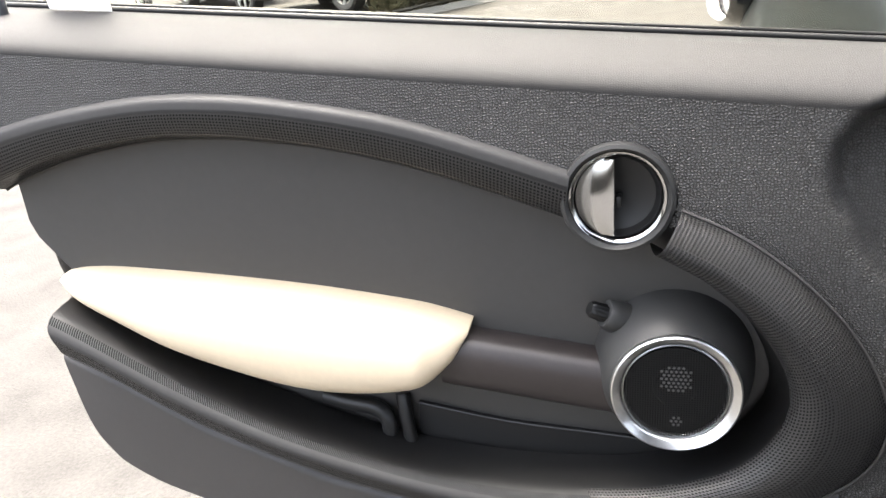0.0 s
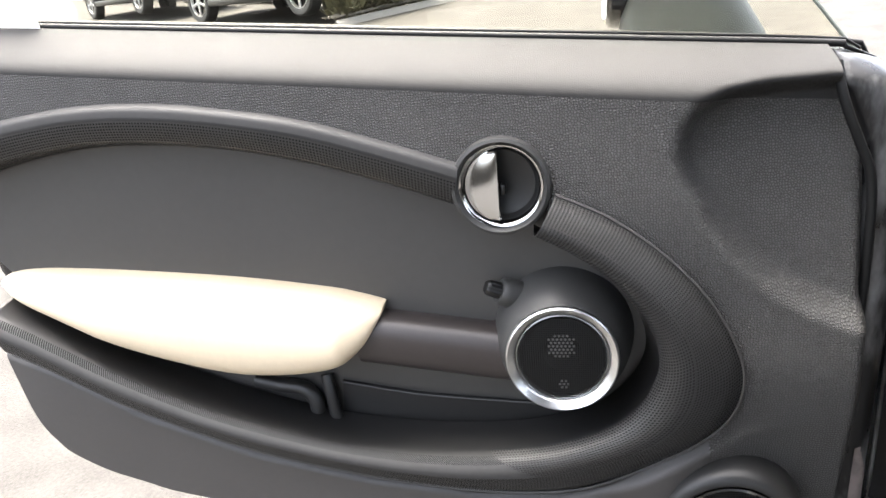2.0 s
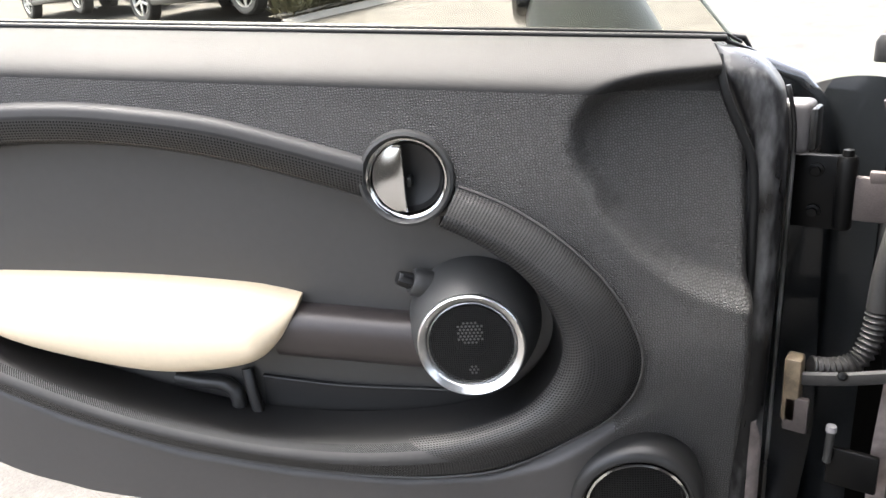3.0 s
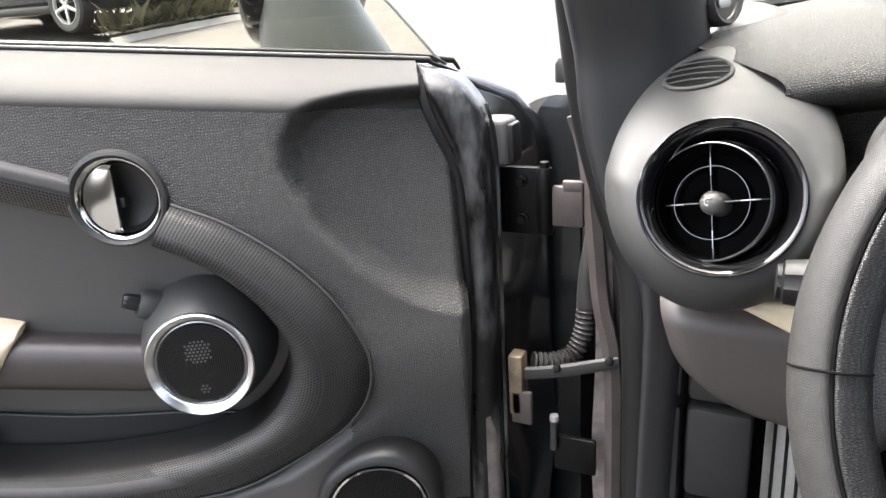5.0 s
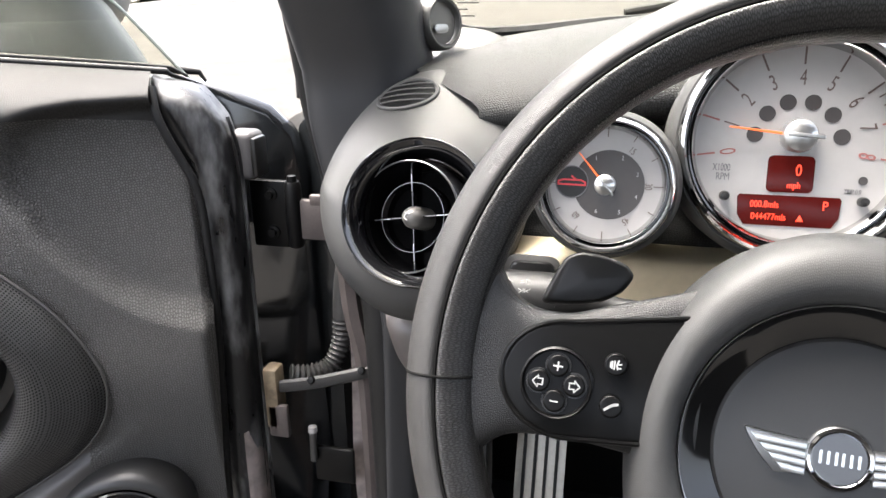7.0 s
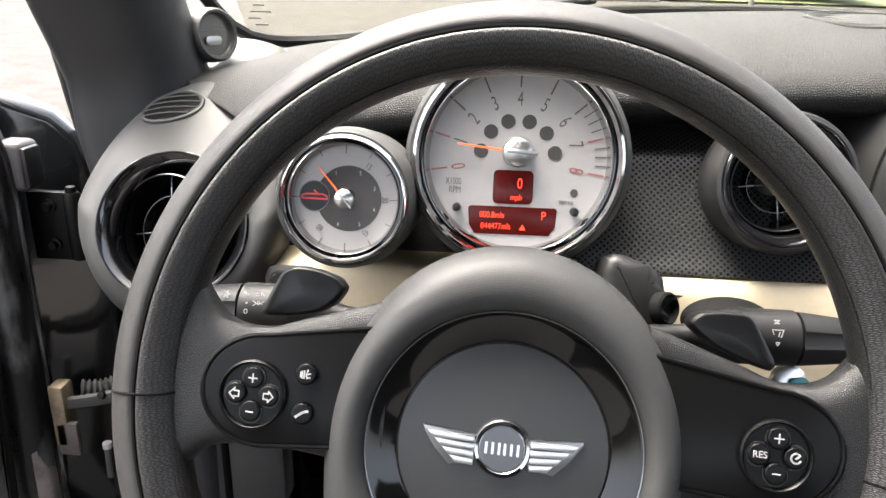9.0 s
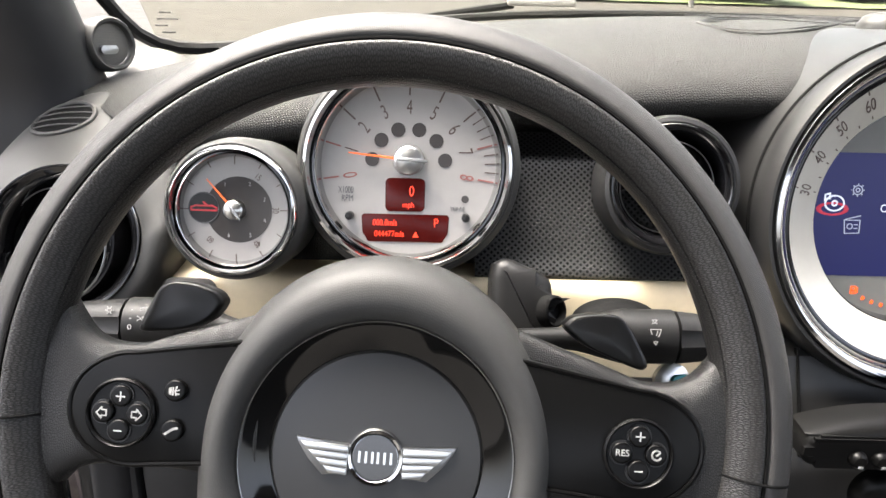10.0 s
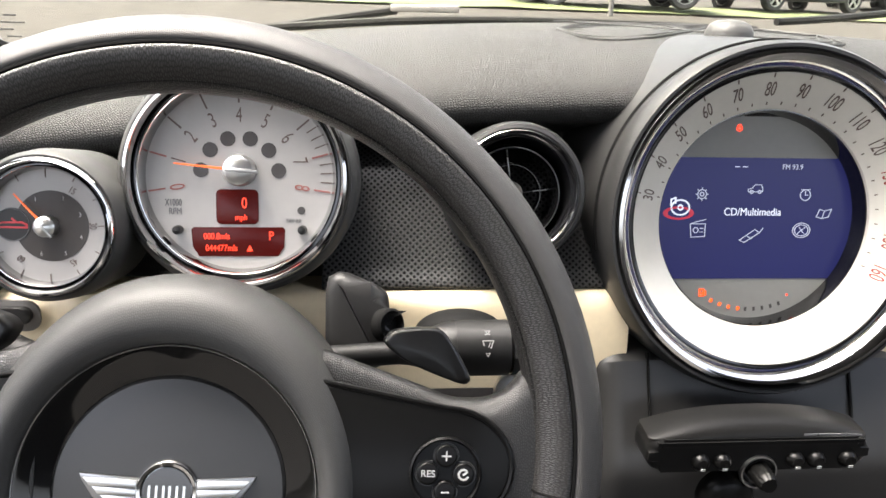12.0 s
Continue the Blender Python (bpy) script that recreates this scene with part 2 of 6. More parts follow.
M_LEAF = mat("olive and straw shrub leaves", (0.15, 0.14, 0.075), 0.6, vary=0.45)
M_PAPER = mat("white paper", (0.85, 0.85, 0.85), 0.6, vary=0.02)
M_TEAL = mat("teal plastic", (0.02, 0.30, 0.34), 0.4)
M_ROOF = mat("black roof lining", (0.02, 0.02, 0.02), 0.9, grain="noise", scale=500, bump=0.3)
M_CARPET = mat("charcoal carpet", (0.012, 0.012, 0.012), 0.95, grain="noise", scale=400, bump=0.6, vary=0.3)
M_FOOTREST = mat("brushed steel footrest", (0.42, 0.40, 0.35), 0.42, metal=0.5, vary=0.12)


# ---- building helpers ----
def part(name, bm, material, parent=None, label="", sharp=38, flat=False):
    """Links a bmesh as one mesh object under a thing or a part."""
    bmesh.ops.recalc_face_normals(bm, faces=bm.faces)
    lim = radians(sharp)
    for f in bm.faces:
        f.smooth = not flat
    for e in bm.edges:
        if len(e.link_faces) == 2 and e.calc_face_angle(0) > lim:
            e.smooth = False
    me = bpy.data.meshes.new(name)
    bm.to_mesh(me)
    bm.free()
    me.materials.append(material)
    ob = new(name, me)
    if parent:
        ob.parent = parent
    if label:
        tagged(ob, label)
    return ob


def thing(name, label, category, m=None, group="", kind=""):
    ob = new(name)
    ob.empty_display_size = 0.05
    if m is not None:
        ob.matrix_world = m
    return tagged(ob, label, category, group, kind)


def grid(fn, nu, nv, loop_u=False, loop_v=False, cap=False):
    """A sheet fn(u, v) with UVs in metres along its middle lines."""
    bm = bmesh.new()
    uvl = bm.loops.layers.uv.new("UVMap")
    cu, cv = (nu if loop_u else nu + 1), (nv if loop_v else nv + 1)
    vs = [[bm.verts.new(fn(i / nu, j / nv)) for j in range(cv)] for i in range(cu)]
    pu, pv = [0.0], [0.0]
    mid_v, mid_u = cv // 2, cu // 2
    for i in range(nu):
        pu.append(pu[-1] + (vs[i][mid_v].co - vs[(i + 1) % cu][mid_v].co).length)
    for j in range(nv):
        pv.append(pv[-1] + (vs[mid_u][j].co - vs[mid_u][(j + 1) % cv].co).length)
    for i in range(nu):
        for j in range(nv):
            a, b, c, d = (i, j), (i + 1, j), (i + 1, j + 1), (i, j + 1)
            f = bm.faces.new([vs[p % cu][q % cv] for p, q in (a, b, c, d)])
            for lp, (p, q) in zip(f.loops, (a, b, c, d)):
                lp[uvl].uv = (pu[p], pv[q])
    if cap and loop_v:
        for row in (vs[0], vs[-1]):
            bm.faces.new(row)
    bmesh.ops.remove_doubles(bm, verts=bm.verts, dist=1e-6)
    return bm


def lathe(profile, n=64, arc=1.0):
    """A profile of (radius, height) turned about local z."""
    def f(u, v):
        k = v * (len(profile) - 1)
        i = min(int(k + 1e-9), len(profile) - 1)
        r, h = profile[i]
        return (r * math.cos(2 * math.pi * u * arc), r * math.sin(2 * math.pi * u * arc), h)
    return grid(f, n, len(profile) - 1, loop_u=arc == 1.0)


def spline(pts, k):
    """A smooth curve through points, at 0..1."""
    n = len(pts) - 1
    x = min(max(k, 0), 1) * n
    i = min(int(x), n - 1)
    t = x - i
    p = [Vector(pts[min(max(i + d, 0), n)]) for d in (-1, 0, 1, 2)]
    return 0.5 * (2 * p[1] + (p[2] - p[0]) * t + (2 * p[0] - 5 * p[1] + 4 * p[2] - p[3]) * t * t + (3 * p[1] - p[0] - 3 * p[2] + p[3]) * t ** 3)


def even(pts, n):
    """The curve through the points, at n + 1 even steps of length."""
    fine = [spline(pts, i / 400) for i in range(401)]
    run = [0.0]
    for a, b in zip(fine, fine[1:]):
        run.append(run[-1] + (b - a).length)
    out, j = [], 0
    for i in range(n + 1):
        goal = run[-1] * i / n
        while j < 399 and run[j + 1] < goal:
            j += 1
        span = run[j + 1] - run[j]
        out.append(fine[j].lerp(fine[j + 1], (goal - run[j]) / span if span else 0))
    return out


def tube(pts, radius, n=16, steps=40, closed=False, section=None, smooth=True):
    """A round (or sectioned) rod along points; radius may be a function of 0..1."""
    path = even([*pts, pts[0]] if closed else pts, steps) if smooth else [Vector(p) for p in pts]
    steps = len(path) - 1
    dirs = [(path[min(i + 1, steps)] - path[max(i - 1, 0)]).normalized() for i in range(steps + 1)]
    ref = Vector((0, 0, 1)) if abs(dirs[0].z) < 0.9 else Vector((1, 0, 0))
    a = dirs[0].cross(ref).normalized()
    frames = []
    for d in dirs:
        a = (a - d * a.dot(d)).normalized()
        frames.append((a.copy(), d.cross(a)))

    def f(u, v):
        i = round(u * steps)
        r = radius(u) if callable(radius) else radius
        an = 2 * math.pi * v
        ca, sa = section(an) if section else (math.cos(an), math.sin(an))
        return path[i] + frames[i][0] * (r * ca) + frames[i][1] * (r * sa)
    return grid(f, steps, n, loop_v=True, cap=not closed)


def slab(outline, z0, z1, bevel=0.0, seg=2):
    """A flat outline (x, y) raised from z0 to z1, its edges rounded."""
    bm = bmesh.new()
    lo = [bm.verts.new((x, y, z0)) for x, y in outline]
    hi = [bm.verts.new((x, y, z1)) for x, y in outline]
    bm.faces.new(lo[::-1])
    top = bm.faces.new(hi)
    n = len(outline)
    for i in range(n):
        bm.faces.new((lo[i], lo[(i + 1) % n], hi[(i + 1) % n], hi[i]))
    if bevel:
        bmesh.ops.bevel(bm, geom=list(top.edges), offset=bevel, segments=seg, profile=0.6, affect="EDGES")
    return bm


def box(cx, cy, cz, sx, sy, sz, bevel=0.0, seg=2):
    bm = bmesh.new()
    bmesh.ops.create_cube(bm, size=1.0, matrix=Matrix.Translation((cx, cy, cz)) @ Matrix.Diagonal((sx, sy, sz, 1)))
    if bevel:
        bmesh.ops.bevel(bm, geom=list(bm.edges), offset=bevel, segments=seg, profile=0.5, affect="EDGES")
    return bm


def moved(bm, m):
    bm.transform(m)
    return bm


def joined(*bms):
    out = bms[0]
    for b in bms[1:]:
        me = bpy.data.meshes.new("join")
        b.to_mesh(me)
        b.free()
        out.from_mesh(me)
        bpy.data.meshes.remove(me)
    return out


def circle2(cx, cy, r, n=24, ry=None):
    return [(cx + r * math.cos(2 * math.pi * i / n), cy + (ry or r) * math.sin(2 * math.pi * i / n)) for i in range(n)]


def rounded(cx, cy, w, h, r, n=6):
    out = []
    for sx, sy, a in ((1, 1, 0), (-1, 1, 90), (-1, -1, 180), (1, -1, 270)):
        for i in range(n + 1):
            t = radians(a + 90 * i / n)
            out.append((cx + sx * (w / 2 - r) + r * math.cos(t), cy + sy * (h / 2 - r) + r * math.sin(t)))
    return out


def words(name, text, size, material, parent, m, depth=0.0003, wide=1.0, label=""):
    """Raised lettering in the built-in font, centred on the pose m of its parent."""
    cu = bpy.data.curves.new(name, "FONT")
    cu.body, cu.size, cu.align_x, cu.align_y, cu.extrude = text, size, "CENTER", "CENTER", depth / 2
    tmp = new(name, cu)
    bpy.context.view_layer.update()
    me = bpy.data.meshes.new_from_object(tmp.evaluated_get(bpy.context.evaluated_depsgraph_get()))
    bpy.data.objects.remove(tmp)
    bpy.data.curves.remove(cu)
    me.transform(m @ Matrix.Diagonal((wide, 1, 1, 1)))
    me.materials.clear()
    me.materials.append(material)
    ob = new(name, me)
    ob.parent = parent
    if label:
        tagged(ob, label)
    return ob


def smooth01(x):
    x = min(max(x, 0.0), 1.0)
    return x * x * (3 - 2 * x)


def inside(x, y, poly):
    hit = False
    for (x0, y0), (x1, y1) in zip(poly, poly[1:] + poly[:1]):
        if (y0 > y) != (y1 > y) and x < (x1 - x0) * (y - y0) / (y1 - y0) + x0:
            hit = not hit
    return hit

# ---- ground ----
def ground_z(x, y):
    """The forecourt rises gently ahead of the car and to its left."""
    return 0.075 * y - 0.03 * x


ground = tagged(part("ground", grid(lambda u, v: (-150 + 300 * u, -150 + 300 * v, ground_z(-150 + 300 * u, -150 + 300 * v)), 60, 60), M_PAVE),
                "pale worn forecourt paving in bright daylight, slightly rising", "ground", kind="structure")

def softened(outline, n=3):
    """Cuts the corners of an outline until it is round."""
    for _ in range(n):
        outline = [q for a, b in zip(outline, outline[1:] + outline[:1]) for q in ((a[0] * .82 + b[0] * .18, a[1] * .82 + b[1] * .18), (a[0] * .18 + b[0] * .82, a[1] * .18 + b[1] * .82))]
    return outline


# ---- open driver's door: x runs from the hinge edge to the rear, y towards the cabin ----
DOOR_A = radians(29.5)
DOOR = pose(-0.28 * math.cos(DOOR_A), -0.28 * math.sin(DOOR_A), 0, 0, 0, 209.5)
door = thing("car_door", "open black car door with grained black inner panel and cream armrest", "car door", DOOR)


def sill_z(s):
    return 1.012 + 0.1 * s


def crease_z(s):
    return 0.976 + 0.107 * s


EYE_AREA = [(.80, .965), (.69, .99), (.61, 1.0), (.54, .998), (.48, .99), (.415, .978), (.355, .96), (.3, .94), (.26, .93), (.22, .91), (.18, .885),
            (.15, .855), (.125, .82), (.113, .775), (.125, .735), (.165, .708), (.22, .695), (.3, .69), (.39, .697), (.485, .715), (.575, .745), (.65, .783), (.705, .812), (.75, .84), (.80, .86)]


BAND_OUT = [(.075, .762), (.085, .731), (.114, .703), (.160, .680), (.211, .667), (.287, .663), (.392, .675), (.498, .698), (.604, .737), (.688, .781), (.727, .798), (.80, .835)]


def band_low(s):
    """Height of the trim band's lower edge."""
    if s <= .114:
        return .703 + (.114 - s) * .45
    for (a, za), (b, zb) in zip(BAND_OUT, BAND_OUT[1:]):
        if s <= b:
            return za + (zb - za) * (s - a) / (b - a)
    return .84


# the hollow at the hinge end: its steep upper edge and its soft lower edge
BOWL_TOP = [(-.04, 1.004), (.02, 1.004), (.065, 1.003), (.095, .998), (.117, .987), (.130, .967), (.132, .945), (.127, .925), (.120, .909)]
BOWL_LOW = [(.120, .909), (.106, .887), (.088, .864), (.062, .838), (.030, .818), (.0, .806), (-.04, .794)]


def gap_to(x, y, line):
    """Distance from a point to a polyline."""
    best = 9.0
    for (x0, y0), (x1, y1) in zip(line, line[1:]):
        dx, dy = x1 - x0, y1 - y0
        t = min(max(((x - x0) * dx + (y - y0) * dy) / (dx * dx + dy * dy), 0), 1)
        best = min(best, math.hypot(x - x0 - t * dx, y - y0 - t * dy))
    return best


def card_n(s, z):
    """How far the inner panel stands towards the cabin."""
    zs, zc = sill_z(s), crease_z(s)
    if z > zc:
        t = (zs - z) / (zs - zc)
        n = -0.43 + 0.062 * math.sin(max(t, 0) * math.pi / 2) ** 0.85
    else:
        n = -0.368 + 0.003 * smooth01((zc - z) / 0.1)
    if inside(s, z, EYE_AREA):
        return -0.418
    n += 0.006 * smooth01((0.84 - z) / 0.12) + 0.010 * smooth01((band_low(s) - 0.001 - z) / 0.012) * smooth01((s - .03) / .11)
    if s < .14 and inside(s, z, BOWL_TOP + BOWL_LOW):
        up, low = gap_to(s, z, BOWL_TOP), gap_to(s, z, BOWL_LOW)
        base = -.382 - .036 * min(low / .17, 1)
        n += min(base - n, 0) * smooth01(up / .020) * smooth01(low / .024)
    if math.hypot(s - 0.2585, z - 0.9335) < 0.036:
        n = -0.412
    n -= 0.027 * smooth01((.79 - z) / .19) * (1 - smooth01((s - .05) / .10))
    n -= 0.03 * smooth01((-0.008 - s) / 0.018)
    return n


REAR_EDGE = [(1.092, .80), (1.02, .80), (.939, .79), (.9, .788), (.87, .766), (.845, .745), (.82, .738), (.795, .740), (.765, .734), (.735, .727), (.715, .720), (.70, .710), (.686, .697), (.668, .664), (.655, .625), (.646, .597), (.635, .54), (.615, .45), (.60, .40), (.57, .3)]
REAR_EDGE = [(p.x, p.y) for p in (spline([(z, s, 0) for z, s in REAR_EDGE], i / 160) for i in range(161))]


def rear_s(z):
    for (z1, s1), (z0, s0) in zip(REAR_EDGE, REAR_EDGE[1:]):
        if z >= z0:
            return s0 + (s1 - s0) * (z - z0) / (z1 - z0)
    return 0.3


def front_s(z):
    return 0.012 - 0.030 * smooth01((1.0 - z) / 0.1) + 0.010 * smooth01((0.8 - z) / 0.2)


def card_point(u, v):
    z = 0.60
    for _ in range(3):
        s0, s1 = front_s(min(z, 1.012)), rear_s(z)
        s = s0 + (s1 - s0) * u
        z = 0.60 + v * (crease_z(s) - 0.60)
    return (s, card_n(s, z), z)


def ledge_point(u, v):
    k, back = min(v / .8, 1), max(v - .8, 0) / .2
    z = 1.02
    for _ in range(3):
        s0, s1 = front_s(min(z, 1.012)), rear_s(z)
        s = s0 + (s1 - s0) * u
        z = crease_z(s) + k * (sill_z(s) - crease_z(s))
    return (s, card_n(s, z) - .017 * back, z + .0045 * back)


def below_band(face):
    c = face.calc_center_median()
    return c.x > .098 and c.z < band_low(c.x) + .004


def flat_uv(bm, lean=0.0):
    """UVs straight from the panel's own length and height."""
    layer = bm.loops.layers.uv.verify()
    for f in bm.faces:
        for lp in f.loops:
            lp[layer].uv = (lp.vert.co.x, lp.vert.co.z - lean * lp.vert.co.y)
    return bm


card_bm = flat_uv(grid(card_point, 220, 170))
low_bm = card_bm.copy()
bmesh.ops.delete(card_bm, geom=[f for f in card_bm.faces if below_band(f)], context="FACES")
bmesh.ops.delete(low_bm, geom=[f for f in low_bm.faces if not below_band(f)], context="FACES")
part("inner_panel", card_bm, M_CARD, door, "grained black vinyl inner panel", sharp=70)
part("lower_panel", low_bm, M_LOWCARD, door, "smooth grey-black lower panel below the trim band", sharp=70)
part("door_top_ledge", flat_uv(grid(ledge_point, 120, 30), .8), M_LEDGE, door, "smooth black vinyl door top", sharp=70)


def recess_point(u, v):
    z = .685 + .318 * v
    return (.105 + (min(.782, rear_s(z) - .012) - .105) * u, -0.3955, z)


part("recess_panel", grid(recess_point, 40, 20), M_SMOOTH, door, "smooth matt black recessed panel")


UPPER_OUT = [(.785, .990), (.745, 1.002), (.688, 1.012), (.612, 1.0195), (.539, 1.0175), (.47, 1.008), (.410, .996), (.352, .978), (.290, .9568)]
UPPER_IN = [(.790, .937), (.761, .949), (.702, .966), (.629, .977), (.561, .977), (.488, .969), (.422, .955), (.360, .936), (.296, .9125)]


def upper_slice(v0, v1):
    a, b = even([(s, z, 0) for s, z in UPPER_OUT], 120), even([(s, z, 0) for s, z in UPPER_IN], 120)

    def f(u, v):
        i, k = round(u * 120), v0 + (v1 - v0) * v
        p = a[i].lerp(b[i], k)
        return (p.x, spline([(x, 0, 0) for x in (-.372, -.3620, -.3600, -.3598, -.3608, -.363, -.366, -.371, -.394)], k).x, p.y)
    return grid(f, 120, 8)


part("upper_trim_band", upper_slice(0, .30), M_BANDTOP, door, "smooth satin top face of the curved band")
part("upper_band_groove", upper_slice(.30, .36), M_CONSOLE, door)
part("upper_band_weave", upper_slice(.36, .97), M_WEAVE, door, "fine woven texture along the band")
part("upper_band_underside", upper_slice(.97, 1), M_CONSOLE, door)
LOWER_OUT = [(.217, .927), (.177, .907), (.136, .875), (.102, .836), (.080, .793), (.075, .762), (.085, .731), (.114, .703), (.160, .680), (.211, .667),
             (.287, .663), (.392, .675), (.498, .698), (.604, .737), (.688, .781), (.726, .798)]
LOWER_IN = [(.237, .894), (.201, .872), (.171, .842), (.153, .811), (.148, .785), (.157, .759), (.179, .734), (.209, .719),
            (.259, .707), (.337, .704), (.411, .711), (.47, .724), (.549, .749), (.627, .785), (.705, .828), (.735, .844)]
LOWER_PROF = [-.3605, -.3495, -.3445, -.3405, -.3378, -.3372, -.3405, -.352, -.390]


def band_slice(v0, v1, i0=0, i1=180):
    a, b = even([(s, z, 0) for s, z in LOWER_OUT], 180), even([(s, z, 0) for s, z in LOWER_IN], 180)

    def f(u, v):
        i, k = round(i0 + u * (i1 - i0)), v0 + (v1 - v0) * v
        p = a[i].lerp(b[i], k)
        n = spline([(x, 0, 0) for x in LOWER_PROF], k).x + .014 * (1 - k) ** 3 * smooth01((i - 60) / 20)
        return (p.x, n, p.y)
    return grid(f, i1 - i0, 8)


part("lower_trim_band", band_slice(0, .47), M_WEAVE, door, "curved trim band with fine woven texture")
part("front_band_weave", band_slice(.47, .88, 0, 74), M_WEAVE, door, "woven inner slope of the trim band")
part("front_band_lip", band_slice(.88, 1, 0, 74), M_BLACK, door)
part("lower_band_ridge", band_slice(.47, .74, 74, 180), M_BANDTOP, door, "smooth satin ridge of the trim band")
part("lower_band_lip", band_slice(.74, .84, 74, 180), M_RIB, door, "finely ribbed inner lip")
part("lower_band_inside", band_slice(.84, 1, 74, 180), M_BLACK, door)


def bead(pts, n0, r, steps=160):
    return tube([(a, n0, b) for a, b in pts], r, 6, steps)


part("upper_band_bead", bead(UPPER_IN, -.3935, .0012), M_POD, door, "thin pale edge bead")
edge_line = even([(a, b, 0) for a, b in LOWER_OUT], 180)
part("lower_band_bead", tube([(p.x, -.3592 + .014 * smooth01((i - 60) / 20), p.y) for i, p in enumerate(edge_line)], .0013, 6, 240), M_LOWCARD, door, "thin edge bead round the trim band")
# armrest pad
TOP = [(.742, .862), (.722, .864), (.685, .864), (.60, .859), (.506, .851), (.424, .840), (.396, .834), (.371, .827)]
LOW = [(.742, .857), (.722, .842), (.685, .825), (.60, .790), (.506, .767), (.424, .772), (.390, .793), (.373, .819)]


def arm_point(u, v):
    k = 0.5 - 0.5 * math.cos(math.pi * u)
    t, b = spline([(s, z, 0) for s, z in TOP], k), spline([(s, z, 0) for s, z in LOW], k)
    cz, hz = (t.y + b.y) / 2, max((t.y - b.y) / 2, 0.0012)
    an = 2 * math.pi * v
    ca, sa = math.cos(an), math.sin(an)
    dep = 0.038 * min(1, (hz / 0.03)) ** 0.7
    z = cz + hz * math.copysign(abs(sa) ** 0.85, sa)
    s = (t.x + b.x) / 2 + (t.x - b.x) / 2 * sa
    return (s, -0.384 + dep * math.copysign(abs(ca) ** 0.8, ca) - 0.006 * sa, z)


part("armrest_pad", grid(arm_point, 60, 40, loop_v=True, cap=True), M_CREAM, door, "cream padded armrest", sharp=75)


def bar_point(u, v):
    p = Vector((.395, .797, 0)).lerp(Vector((.255, .778, 0)), u)
    an = 2 * math.pi * v
    ca, sa = math.cos(an), math.sin(an)
    return (p.x, -0.388 + 0.022 * math.copysign(abs(ca) ** 0.7, ca), p.y + 0.024 * math.copysign(abs(sa) ** 0.75, sa))


part("grab_bar", grid(bar_point, 16, 28, loop_v=True, cap=True), M_BAR, door, "brown-black smooth grab bar")
# pocket under the bar
part("pocket_liner", slab([(.43, .690), (.21, .685), (.20, .718), (.25, .7245), (.345, .7315), (.424, .7445)], 0, 0.008, 0.003), M_CONSOLE, door).matrix_local = Matrix(((1, 0, 0, 0), (0, 0, 1, -0.4), (0, 1, 0, 0), (0, 0, 0, 1)))
part("pocket_edge", tube([(.424, -.391, .7445), (.345, -.391, .7315), (.25, -.391, .7245), (.205, -.391, .719)], 0.0011, 6, 30), M_POD, door, "thin bright edge of the pocket")
part("pocket_rib", tube([(.438, -.392, .752), (.434, -.386, .73), (.427, -.38, .69)], 0.006, 10, 12), M_BLACK, door)
part("pocket_bracket", tube([(.51, -.394, .744), (.485, -.390, .741), (.460, -.388, .738), (.450, -.386, .724), (.452, -.384, .700)], 0.0075, 10, 20), M_CONSOLE, door)
# pull handle
HANDLE = Matrix(((1, 0, 0, .259), (0, 0, 1, -.371), (0, 1, 0, .9335), (0, 0, 0, 1)))
for nm, prof, mt, lb in (("handle_surround", [(.0330, .004), (.0337, .0072), (.0358, .0098), (.0383, .0088), (.0398, .003), (.0402, -.010), (.0402, -.02)], M_POD, "satin black round surround"),
                         ("handle_chrome_ring", [(.0290, -.004), (.0292, .001), (.0300, .0038), (.0315, .0056), (.0327, .0060), (.0334, .0045), (.0336, -.003)], M_CHROME, "polished chrome ring"),
                         ("handle_cup", [(.0294, .000), (.0288, -.003), (.026, -.0070), (.016, -.0100), (.0001, -.0110)], M_CONSOLE, "dark handle cup")):
    ob = part(nm, lathe(prof, 72), mt, door, lb)
    ob.matrix_local = HANDLE


def lever_point(u, v):
    y = -0.0266 + 0.0532 * v
    w = math.sqrt(max(0.0283 ** 2 - y * y, 1e-7))
    x = 0.0022 + (w - 0.0022) * u
    return (x, y, 0.0015 + 0.0035 * (1 - u) ** 2 - 0.10 * y)


bm = grid(lever_point, 12, 24)
bmesh.ops.solidify(bm, geom=bm.faces[:], thickness=0.002)
part("handle_lever", bm, M_CHROME, door, "mirror-polished chrome lever").matrix_local = HANDLE
part("handle_spindle", box(-0.001, -0.004, -0.004, .004, .008, .010, .001), M_BLACK, door).matrix_local = HANDLE


# small speaker with its housing
def pod_point(u, v):
    an = 2 * math.pi * u
    base = (0.2165 + 0.060 * math.cos(an), 0.7945 + 0.0605 * math.sin(an))
    top = (0.217 + 0.0458 * math.cos(an), 0.791 + 0.0458 * math.sin(an))
    k = v
    r = math.sin(k * math.pi / 2) ** 0.9
    x, z = base[0] + (top[0] - base[0]) * r ** 2.2, base[1] + (top[1] - base[1]) * r ** 2.2
    n0, n1 = -0.408, -0.3525 - 0.05 * (top[1] - 0.791)
    return (x, n0 + (n1 - n0) * r, z)


